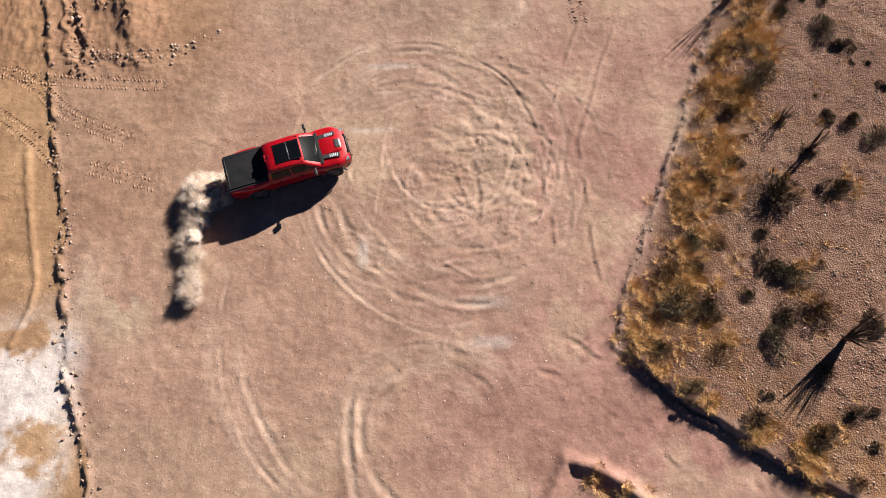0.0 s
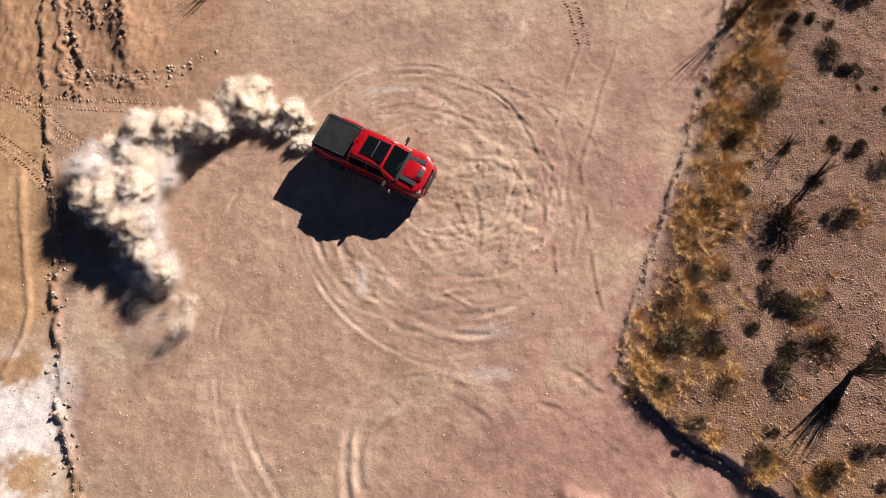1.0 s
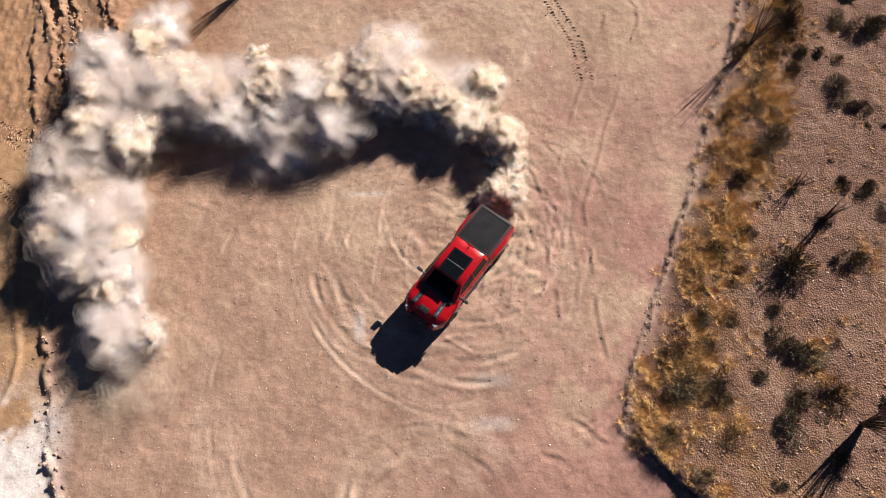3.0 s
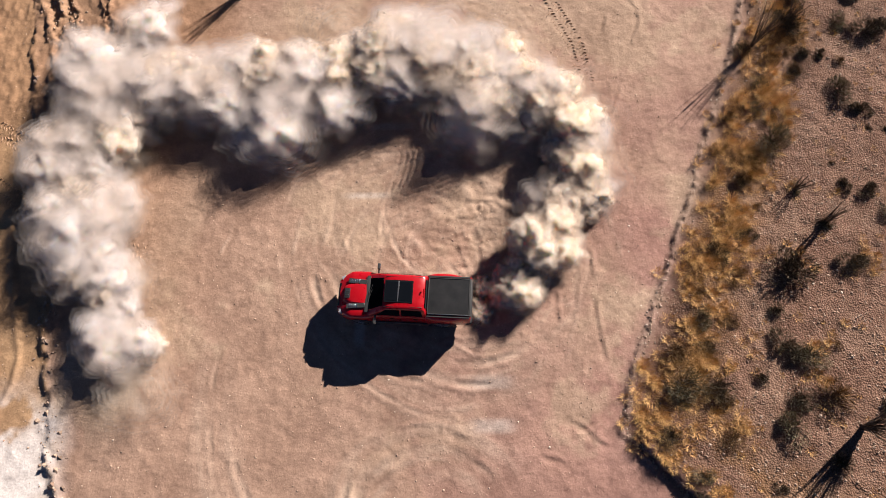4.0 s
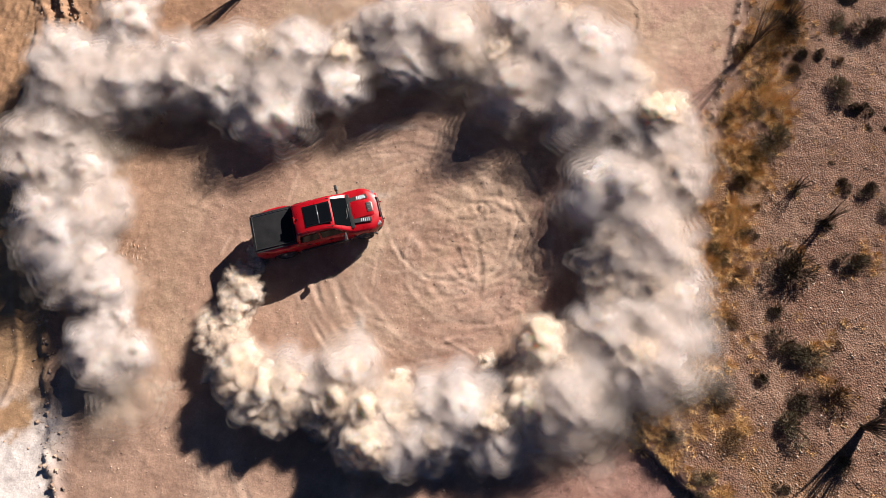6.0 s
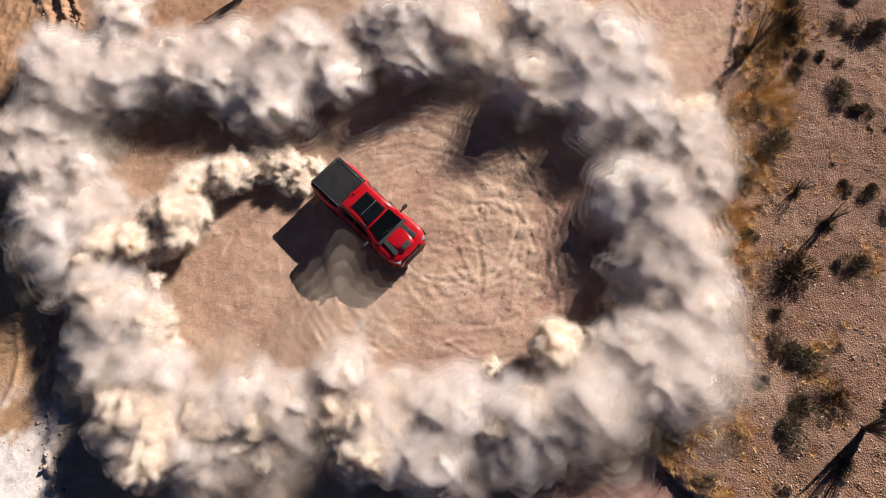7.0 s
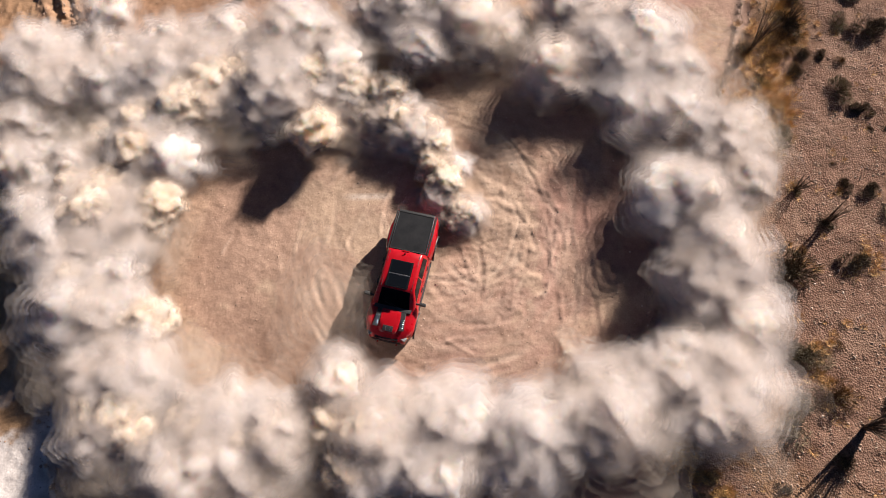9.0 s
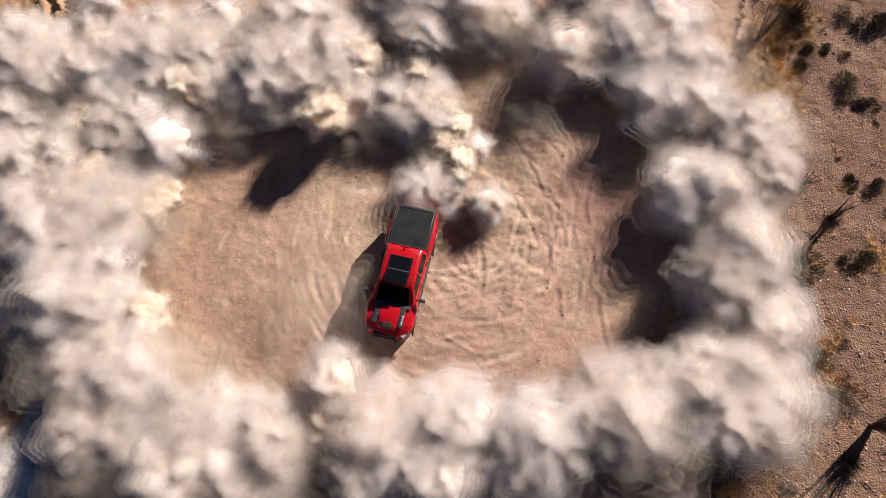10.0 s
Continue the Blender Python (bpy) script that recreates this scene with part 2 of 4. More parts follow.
def along(x, y, pts):
    """Distance to a polyline, which side (positive on its left), and the length run along it."""
    best, side, run = np.full_like(x, 1e9), np.zeros_like(x), np.zeros_like(x)
    length = 0.0
    for (ax, ay), (bx, by) in zip(pts, pts[1:]):
        dx, dy = bx - ax, by - ay
        n = math.hypot(dx, dy)
        t = np.clip(((x - ax) * dx + (y - ay) * dy) / n ** 2, 0, 1)
        d = np.hypot(x - ax - t * dx, y - ay - t * dy)
        hit = d < best
        s = dx * (y - ay) - dy * (x - ax)
        best, side, run = np.where(hit, d, best), np.where(hit, np.sign(s), side), np.where(hit, length + t * n, run)
        length += n
    return best, side, run


# ---- the ground: one sheet with a yard, a raised desert terrace, scarps, ruts and tyre marks ----
TERRACE = [(40, 90), (22, 32), (15.9, 13.7), (14.6, 9.8), (13.3, 6.5), (11.9, 2.9), (10.8, 0.1), (9.8, -2.3), (8.8, -4.5), (8.2, -6.4),
           (7.8, -7.7), (8.9, -8.8), (9.8, -9.9), (10.5, -10.5), (12.0, -11.5), (13.5, -12.6), (15.4, -13.6), (20, -16), (60, -34)]
CORNER = sum(math.dist(a, b) for a, b in zip(TERRACE[:10], TERRACE[1:11]))
BERM = [(4.2, -14.5), (5.2, -12.4), (6.3, -12.7), (7.4, -13.3), (9.5, -15.0), (14, -18)]
SCARP = [(-21.5, 12.5), (-19.4, 4.0), (-18.7, 1.3), (-17.7, -1.7), (-17.7, -3.1), (-17.0, -6.1), (-16.6, -8.1), (-16.0, -9.6), (-15.1, -11.7), (-14.3, -14.5), (-13.5, -18)]
SCARP_OUTER = [(-20.6, 2.5), (-20.2, 0.7), (-19.4, -2.2), (-18.7, -4.5), (-18.8, -5.8), (-19.3, -7.4)]
CRACKS = [[(-21.6, 16.5), (-20.2, 12.5), (-19.5, 10.0), (-18.8, 7.2)], [(-20.4, 15.5), (-19.1, 12.5), (-18.3, 11.2)], [(-18.0, 15), (-17.1, 11.8), (-16.6, 10.4)]]
TREADS = [[(-24.0, 7.3), (-21.1, 6.7), (-18.3, 6.3), (-13.8, 6.0)], [(-22.6, 7.2), (-20.6, 5.9), (-19.3, 4.7), (-18.2, 4.0), (-15.4, 2.8)],
          [(-23.4, 5.0), (-20.7, 3.2), (-18.9, 1.6)], [(-17.2, 1.4), (-16.0, 1.0), (-13.5, 0.3)], [(5.6, 14.5), (7.0, 11.5), (7.4, 9.0)]]
# ruts: centre, radius, from and to in degrees, depth
RUTS = [(-1.5, 1.8, 6.42, 5, 150, 0.07), (-1.3, 1.7, 6.05, 20, 120, 0.04), (-2.1, 2.7, 4.11, 15, 150, 0.05), (-2.3, 1.9, 3.37, 50, 140, 0.04),
        (0.8, 0.9, 6.76, -170, -70, 0.09), (1.7, 1.2, 6.89, -165, -95, 0.07), (2.4, 2.0, 9.48, -160, -100, 0.06), (1.2, 0.7, 5.6, -120, -60, 0.07),
        (-0.3, -11.7, 3.27, 40, 165, 0.07), (-0.6, -12.0, 2.81, 50, 135, 0.06), (-0.9, -11.5, 3.91, 50, 130, 0.07), (0.2, -11.0, 3.58, 160, 240, 0.10),
        (-0.3, -6.3, 9.56, 172, 235, 0.07), (0.1, -6.2, 9.0, 190, 235, 0.05), (2.4, -11.1, 6.36, 160, 215, 0.06), (-0.4, 1.9, 3.95, -95, 40, 0.06),
        (3.3, 1.9, 2.10, -70, 40, 0.07), (1.5, 11.2, 3.18, -90, 175, 0.05), (0.4, 1.5, 2.6, -170, 10, 0.05), (1.9, 0.6, 1.8, -150, 60, 0.07)]

BANDS = [(-1.5, 1.8, 2.9, 6.7, 0, 155, 1), (0.9, 0.9, 4.6, 7.6, -172, -62, 2), (-0.3, -11.7, 2.2, 4.6, 35, 170, 3), (-0.3, -6.3, 8.5, 10.2, 168, 240, 4), (0.2, -11.0, 3.0, 4.4, 155, 245, 5),
         (1.5, 11.2, 2.4, 3.8, -95, 180, 6), (2.4, 2.0, 8.6, 10.0, -160, -100, 7), (0.8, 0.6, 1.2, 3.9, -120, 60, 8)]
TRACKS = [[(8.6, 13), (7.6, 10.2), (6.0, 5.6), (5.0, 2.6), (5.2, -2), (5.6, -6)], [(2, -8.2), (5, -9.0), (9, -12), (12, -15)]]


def heights(x, y):
    h = 0.05 * (value_noise(x, y, 0.25, 4) - 0.5)
    rough = value_noise(x, y, 1.1, 5, 0.55)
    d, side, run = along(x, y, TERRACE)
    inside = np.where(side > 0, d, -d) + 0.42 * (value_noise(x, y, 0.9, 3) - 0.5)
    low_edge = step(CORNER - 0.5, CORNER + 1.2, run)
    wide = 1.9 - 1.6 * low_edge
    up = step(0, 1, (inside + 0.05) / wide) * step(-0.05, 0.12, inside)
    h += up * (0.31 + 0.10 * (rough - 0.5) + 0.12 * (value_noise(x, y, 0.22, 3) - 0.5))
    h += 0.16 * np.exp(-((inside + 0.12) / 0.13) ** 2) * 2.2 * np.maximum(0, value_noise(x, y, 2.4, 4, 0.6) - 0.28)  # windrow of clods along its foot
    d, side, run = along(x, y, BERM)
    h += 0.2 * np.exp(-(d / 0.3) ** 2) * (0.6 + rough) - 0.10 * step(0, 0.8, np.where(side < 0, d, -d)) * step(-22, -15, y) * (x > 3)
    d, side, run = along(x, y, SCARP)
    off = np.where(side > 0, d, -d) + 0.35 * (value_noise(x, y, 1.3, 4) - 0.5)
    west = step(-0.10, 0.14, -off)
    h += 0.17 * np.exp(-((off + 0.12) / 0.18) ** 2) * step(0.3, 0.65, rough) - 0.08 * west
    d, side, run = along(x, y, SCARP_OUTER)
    h += 0.16 * np.exp(-((d + 0.3 * (rough - 0.5)) / 0.16) ** 2) * rough
    for pts in CRACKS:
        d, side, run = along(x, y, pts)
        jag = d + 1.1 * (value_noise(x, y, 1.5, 5, 0.65) - 0.5)
        jag = jag / (0.25 + step(0.36, 0.56, value_noise(x, y, 0.55, 3)))
        h += 0.20 * np.exp(-((jag - 0.35) / 0.2) ** 2) * (rough + 0.1) - 0.10 * np.exp(-(jag / 0.25) ** 2)
    broken = step(-12.5, -16, x) * step(6.0, 9.0, y)
    h += broken * 0.34 * (np.abs(value_noise(x * 1.5, y * 0.7, 0.9, 5, 0.6) - 0.5) - 0.1)
    crust = np.exp(-(((x + 16.3) / 2.6) ** 2 + ((y - 7.7) / 0.8) ** 2))
    h += crust * 0.55 * np.abs(value_noise(x, y, 1.6, 5, 0.6) - 0.5)
    h += 0.5 * np.exp(-(((x + 16.5 + 0.25 * (y - 11)) / 1.0) ** 2 + ((y - 11.5) / 3.2) ** 2)) * (0.5 + 0.5 * rough)
    powder = np.zeros_like(x)
    for k, (cx, cy, r, a0, a1, depth) in enumerate(RUTS):
        rr = np.hypot(x - cx, y - cy) + 0.45 * (value_noise(x + 9 * k, y, 0.55, 4) - 0.5)
        ang = np.degrees(np.arctan2(y - cy, x - cx))
        ang = np.where(ang < a0 - 20, ang + 360, ang)
        on = step(a0 - 8, a0 + 14, ang) * (1 - step(a1 - 14, a1 + 8, ang)) * 1.5 * step(0.30, 0.72, value_noise(x, y + 4 * k, 0.7, 4))
        u = (rr - r) / (0.11 + 0.05 * (k % 3))
        h += 0.40 * on * depth * (0.9 * np.exp(-((u - 1.35) / 0.7) ** 2) - np.exp(-u ** 2) + 0.6 * np.exp(-((u + 1.3) / 0.7) ** 2)) * (0.55 + 0.9 * rough)
        powder = np.maximum(powder, on * np.exp(-(u / 1.3) ** 2))
    for cx, cy, r0, r1, a0, a1, k in BANDS:  # concentric streaks left by spinning wheels
        rr = np.hypot(x - cx, y - cy) + 0.35 * (value_noise(x + 13 * k, y, 0.4, 3) - 0.5)
        ang = np.degrees(np.arctan2(y - cy, x - cx))
        ang = np.where(ang < a0 - 20, ang + 360, ang)
        on = step(a0 - 10, a0 + 20, ang) * (1 - step(a1 - 20, a1 + 10, ang)) * step(r0 - 0.5, r0 + 0.3, rr) * (1 - step(r1 - 0.3, r1 + 0.4, rr))
        streak = value_noise(rr * 3.1 + 31 * k, ang * 0.035, 1.0, 3, 0.6) - 0.5
        h += on * 0.030 * streak * (0.3 + 1.4 * rough)
        powder = np.maximum(powder, np.clip(on * (0.35 + 2.2 * streak), 0, 1))
    for pts in TRACKS:
        d, side, run = along(x, y, pts)
        for o in (0.0, 1.7):
            u = (np.where(side > 0, d, -d) - o + 0.25 * (value_noise(x, y, 0.6, 3) - 0.5)) / 0.14
            h += 0.03 * (np.exp(-((u - 1.3) / 0.6) ** 2) - 0.8 * np.exp(-u ** 2)) * step(0.4, 0.6, value_noise(x, y + 20 * o, 0.8, 3))
    churn = np.exp(-(((x - 2.2) / 3.6) ** 2 + ((y - 1.2) / 4.6) ** 2))
    h += churn * 0.42 * (np.abs(value_noise(x * 0.6 + 0.9 * y, y * 0.9 - 0.5 * x, 0.8, 5, 0.55) - 0.5) - 0.10)
    for k in range(16):  # skid scuffs of many earlier laps
        a = 2.39996 * k
        cx, cy, r = 0.2 + 1.6 * math.cos(a), 0.6 + 1.5 * math.sin(a), 2.2 + 4.2 * ((k * 7) % 16) / 16
        rr = np.hypot(x - cx, y - cy) + 0.5 * (value_noise(x + 5 * k, y - 3 * k, 0.5, 4) - 0.5)
        on = step(0.52, 0.70, value_noise(x - 11 * k, y + 7 * k, 0.33, 3))
        u = (rr - r) / 0.12
        h += on * 0.018 * (np.exp(-((u - 1.3) / 0.7) ** 2) - np.exp(-u ** 2)) * (0.4 + rough)
        powder = np.maximum(powder, 0.6 * on * np.exp(-(u / 1.5) ** 2))
    rng = random.Random(31)  # short gouges where the tyres dug in, all ways round the circle
    wander = 0.5 * (value_noise(x, y, 0.8, 3) - 0.5)
    ragged = step(0.30, 0.62, value_noise(x + 50, y, 1.7, 4, 0.6))
    for k in range(120):
        a, r = rng.uniform(-2.2, 1.5) if k % 3 else rng.uniform(-3.1, 3.1), rng.uniform(1.6, 6.4)
        cx, cy = rng.gauss(0.3, 1.2), rng.gauss(0.9, 1.0)
        wide, reach, deep = rng.uniform(0.09, 0.17), rng.uniform(0.35, 1.6) / r, rng.uniform(0.010, 0.034)
        u = (np.hypot(x - cx, y - cy) + wander - r + rng.uniform(-1.5, 1.5) * (np.arctan2(y - cy, x - cx) - a)) / wide
        turn = np.abs((np.arctan2(y - cy, x - cx) - a + math.pi) % (2 * math.pi) - math.pi)
        on = (1 - step(0.6 * reach, reach, turn)) * ragged
        h += deep * on * (1.1 * np.exp(-((u - 1.2) / 0.55) ** 2) - 0.8 * np.exp(-u ** 2))
        powder = np.maximum(powder, 0.8 * on * np.exp(-((u - 1.2) / 0.9) ** 2))
    clod = value_noise(x, y, 2.1, 5, 0.65)
    h += 0.10 * np.maximum(0, clod - 0.60) * (1 + 2.5 * churn)
    tread = np.zeros_like(x)
    for pts in TREADS:
        d, side, run = along(x, y, pts)
        for o in (0.0, 0.32):
            q = np.where(side > 0, d, -d) - o
            tread += np.exp(-(q / 0.13) ** 4) * np.sign(np.sin((run + 1.4 * np.abs(q)) * 2 * math.pi / 0.42))
    h += 0.015 * tread
    h += 0.07 * (value_noise(x, y, 2.6, 4, 0.65) - 0.5) * (0.6 + up)
    return h, inside, west, powder


def soil_colours(x, y, inside, west, powder):
    def lay(c, k, colour):
        k = np.clip(k, 0, 1)[..., None]
        return c * (1 - k) + np.array(colour) * k
    n1, n2 = value_noise(x, y, 0.13, 4), value_noise(x, y, 0.5, 5, 0.6)
    c = np.ones(x.shape + (3,)) * np.array((0.48, 0.315, 0.225))
    c = lay(c, step(-4, 9, x + 3 * (n1 - 0.5)) * 0.9, (0.455, 0.258, 0.206))
    c = lay(c, np.exp(-(((x + 0.5) / 6.0) ** 2 + ((y - 10.2) / 2.6) ** 2)) * (0.45 + n2), (0.33, 0.22, 0.175))
    c = lay(c, step(0.5, 0.62, n1) * 0.5, (0.53, 0.38, 0.265))
    n3 = value_noise(x + 70, y - 30, 0.22, 5, 0.62)
    c = lay(c, step(0.50, 0.60, n3) * step(-8, 2, x) * 0.55, (0.40, 0.235, 0.185))
    c = lay(c, step(0.46, 0.36, n3) * 0.6, (0.57, 0.42, 0.29))
    c = lay(c, np.exp(-(((x - 0.5) / 6.5) ** 2 + ((y - 0.5) / 6.0) ** 2)) * 0.25 * (0.4 + n2), (0.55, 0.40, 0.28))
    c = lay(c, step(-9, -15, x + 4 * (n2 - 0.5)) * 0.55 * step(-6, 0, y), (0.38, 0.225, 0.14))
    c = lay(c, west * 0.8, (0.50, 0.315, 0.165))
    c = lay(c, step(5.0, 9.0, y + 3 * (n2 - 0.5)) * step(-9, -13, x) * 0.7, (0.40, 0.235, 0.135))
    pale = step(-5.0, -8.5, y + 3 * (n2 - 0.5)) * step(-15.2, -17.0, x + 1.2 * (n2 - 0.5)) * step(0.40, 0.52, value_noise(x + 40, y, 0.42, 5, 0.6) + 0.07)
    c = lay(c, pale * 0.9, (0.92, 0.86, 0.80))
    c = lay(c, np.exp(-(((x + 16.4) / 0.5) ** 2)) * step(-2, -5, y) * 0.5 * step(0.4, 0.6, n2 + 0.1), (0.62, 0.5, 0.37))
    c = lay(c, np.exp(-(((x + 14.5) / 1.4) ** 2 + ((y + 5.8) / 1.6) ** 2)) * step(0.47, 0.53, n2), (0.56, 0.44, 0.31))
    c = lay(c, powder * 0.50, (0.60, 0.455, 0.345))
    for cx, cy, sx, sy, k in ((2.3, -7.5, 0.9, 0.3, 0.6), (-2.5, 6.8, 1.3, 0.18, 0.6), (2.3, -5.7, 0.9, 0.3, 0.6), (-3.5, -3.3, 0.25, 0.7, 0.7), (-3.4, 3.1, 1.0, 0.16, 0.6)):
        c = lay(c, k * np.exp(-(((x - cx) / sx) ** 4 + ((y - cy) / sy) ** 4)) * (0.4 + n2), (0.66, 0.58, 0.50))
    c = c * np.array((0.658, 0.674, 0.722))
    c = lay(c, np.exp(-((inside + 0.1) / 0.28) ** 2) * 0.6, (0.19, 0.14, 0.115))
    c = lay(c, step(-0.1, 0.7, inside), (0.205, 0.125, 0.092))
    c = lay(c, step(0.3, 1.0, inside) * (1 - step(2.0, 4.5, inside + 2.5 * (n2 - 0.5))) * 0.8 * step(0.40, 0.60, n2), (0.30, 0.175, 0.085))
    c = lay(c, step(-0.1, 0.7, inside) * step(0.52, 0.66, n2) * 0.5, (0.26, 0.175, 0.13))
    return c


def axis(lo, hi, pitch):
    mid = np.arange(lo, hi + pitch / 2, pitch)
    out = np.cumsum(pitch * 1.35 ** np.arange(1, 30))
    out = out[out < 2600]
    return np.concatenate([lo - out[::-1], mid, hi + out])


def ground():
    gx, gy = axis(-24.5, 23.5, 0.088), axis(-15, 15.5, 0.088)
    x, y = np.meshgrid(gx, gy)
    h, inside, west, powder = heights(x, y)
    far = step(40, 400, np.hypot(x, y))
    h = h * (1 - far) + far * 6 * (value_noise(x, y, 0.004, 3) - 0.5)
    c = soil_colours(x, y, inside, west, powder)
    w, n = len(gx), len(gy)
    i = np.arange(w * n).reshape(n, w)
    quads = np.stack([i[:-1, :-1], i[:-1, 1:], i[1:, 1:], i[1:, :-1]], -1).reshape(-1, 4)
    me = bpy.data.meshes.new("ground")
    me.vertices.add(w * n)
    me.vertices.foreach_set("co", np.stack([x, y, h], -1).ravel())
    me.loops.add(quads.size)
    me.loops.foreach_set("vertex_index", quads.ravel())
    me.polygons.add(len(quads))
    me.polygons.foreach_set("loop_start", np.arange(0, quads.size, 4))
    me.polygons.foreach_set("use_smooth", np.ones(len(quads), bool))
    me.update(calc_edges=True)
    att = me.color_attributes.new("soil", "FLOAT_COLOR", "POINT")
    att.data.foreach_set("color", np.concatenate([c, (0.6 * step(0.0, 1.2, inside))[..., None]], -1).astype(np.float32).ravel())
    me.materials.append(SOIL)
    return tagged(new("ground", me), "tan desert soil yard with rutted circular tyre tracks", "ground", kind="structure")


ground()


def height_at(x, y):
    h = heights(np.array([float(x)]), np.array([float(y)]))
    return float(h[0][0])


# ---- the pickup truck (x forward, y left, wheels on z = 0) ----
AXLES, TYRE_R, TRACK = (1.92, -1.72), 0.44, 0.86


def body_width(x):
    w = 0.985
    for a in AXLES:
        w += 0.10 * math.exp(-abs((x - a) / 0.62) ** 4)
    if x > 2.2:
        w -= 0.24 * ((x - 2.2) / 0.66) ** 2.2
    if x < -2.6:
        w -= 0.05 * ((-2.6 - x) / 0.28) ** 2
    return w


def body_top(x):
    if x > 1.25:
        k = (x - 1.25) / 1.6
        return 1.30 - 0.10 * k - 0.17 * max(0.0, k - 0.62) ** 1.5 / 0.38 ** 1.5
    if x < -0.98:
        return 1.43
    return 1.31


def sill(x):
    z = 0.52
    for a in AXLES:
        if abs(x - a) < 0.56:
            z = max(z, 0.42 + math.sqrt(0.56 ** 2 - (x - a) ** 2))
    return z


def truck_body():
    xs = sorted(set([round(-2.86 + 0.055 * i, 3) for i in range(104)] + [-0.99, -0.97, 2.80, 2.84, 2.86]))
    rings = []
    for x in xs:
        w, t, s = body_width(x), body_top(x), sill(x)
        dome = 0.045 if x > 1.25 else 0.0
        m = min(s + 0.1, t - 0.3)
        rings.append((x, [(0, s), (w - 0.16, s), (w - 0.03, s + 0.02), (w, max(m, s + 0.06)), (w, t - 0.26), (w - 0.025, t - 0.13), (w - 0.07, t - 0.045),
                          (w - 0.15, t - 0.004), (w - 0.30, t + dome * 0.5), (w * 0.35, t + dome), (0, t + dome)]))
    return loft(rings)


def truck_cab():
    """The greenhouse and roof: width and height along x."""
    rings = []
    for x, z, wt in ((1.52, 1.31, 0.80), (1.40, 1.37, 0.79), (1.15, 1.56, 0.755), (0.92, 1.735, 0.725), (0.80, 1.81, 0.71), (0.62, 1.865, 0.705), (0.3, 1.905, 0.70),
                     (-0.2, 1.915, 0.695), (-0.6, 1.895, 0.69), (-0.80, 1.865, 0.685), (-0.90, 1.81, 0.685), (-0.97, 1.60, 0.72), (-1.0, 1.31, 0.79)):
        wb = 0.935
        f = (z - 1.28) / 0.63
        wide = wb + (wt + 0.06 - wb) * max(0.0, f)
        rings.append((x, [(0, 1.25), (wb, 1.25), (wb, 1.28), (wide, z - 0.055), (wide - 0.03, z - 0.02), (wide - 0.10, z), (wide * 0.5, z + 0.018), (0, z + 0.022)]))
    return loft(rings)


def wheel(parent, x, y):
    hub = part("wheel", lathe([(0.0, 0.02), (0.27, 0.02), (0.30, 0.05), (0.30, 0.30), (0.0, 0.30)], 28), ALLOY, parent, "dusty off-road wheel")
    tyre = lathe([(0.29, 0.0), (0.40, -0.01), (0.43, 0.03), (0.44, 0.06), (0.44, 0.26), (0.43, 0.29), (0.40, 0.33), (0.29, 0.32)], 36)
    for i in range(36):  # tread blocks
        a = 2 * math.pi * i / 36
        for s, yy in ((0.5, 0.07), (-0.5, 0.25), (0, 0.16)):
            m = Matrix.Rotation(-(a + 0.08 * s), 4, "Y") @ Matrix.Translation((0.442, yy, 0)) @ Matrix.Diagonal((0.03, 0.07, 0.045, 1))
            bmesh.ops.create_cube(tyre, size=1, matrix=m)
    part("tyre", tyre, RUBBER, hub, "chunky dust-coated tyre", smooth=False)
    spokes = bmesh.new()
    for i in range(6):
        a = 2 * math.pi * i / 6
        rod(spokes, (0.05 * math.cos(a), 0.33, 0.05 * math.sin(a)), (0.28 * math.cos(a), 0.31, 0.28 * math.sin(a)), 0.04, 0.03)
    rod(spokes, (0, 0.28, 0), (0, 0.35, 0), 0.06, 0.05, 12)
    part("rim", spokes, ALLOY, hub)
    if y < 0:
        for o in (hub, *hub.children):
            o.data.transform(Matrix.Rotation(math.pi, 4, "Z"))
    hub.location = (x, y - 0.16 if y > 0 else y + 0.16, TYRE_R)
    return hub


def lathe(profile, sides):
    """A solid of revolution about y, from (radius, y) pairs."""
    bm = bmesh.new()
    rings = []
    for r, y in profile:
        rings.append([bm.verts.new((r * math.cos(2 * math.pi * i / sides), y, r * math.sin(2 * math.pi * i / sides))) for i in range(sides)] if r > 0 else [bm.verts.new((0, y, 0))])
    for a, b in zip(rings, rings[1:] + [rings[0]] if profile[0][0] > 0 else rings[1:]):
        for i in range(sides):
            j = (i + 1) % sides
            quad = [a[i % len(a)], a[j % len(a)], b[j % len(b)], b[i % len(b)]]
            quad = list(dict.fromkeys(quad))
            if len(quad) > 2:
                bm.faces.new(quad)
    bmesh.ops.recalc_face_normals(bm, faces=bm.faces)
    return bm


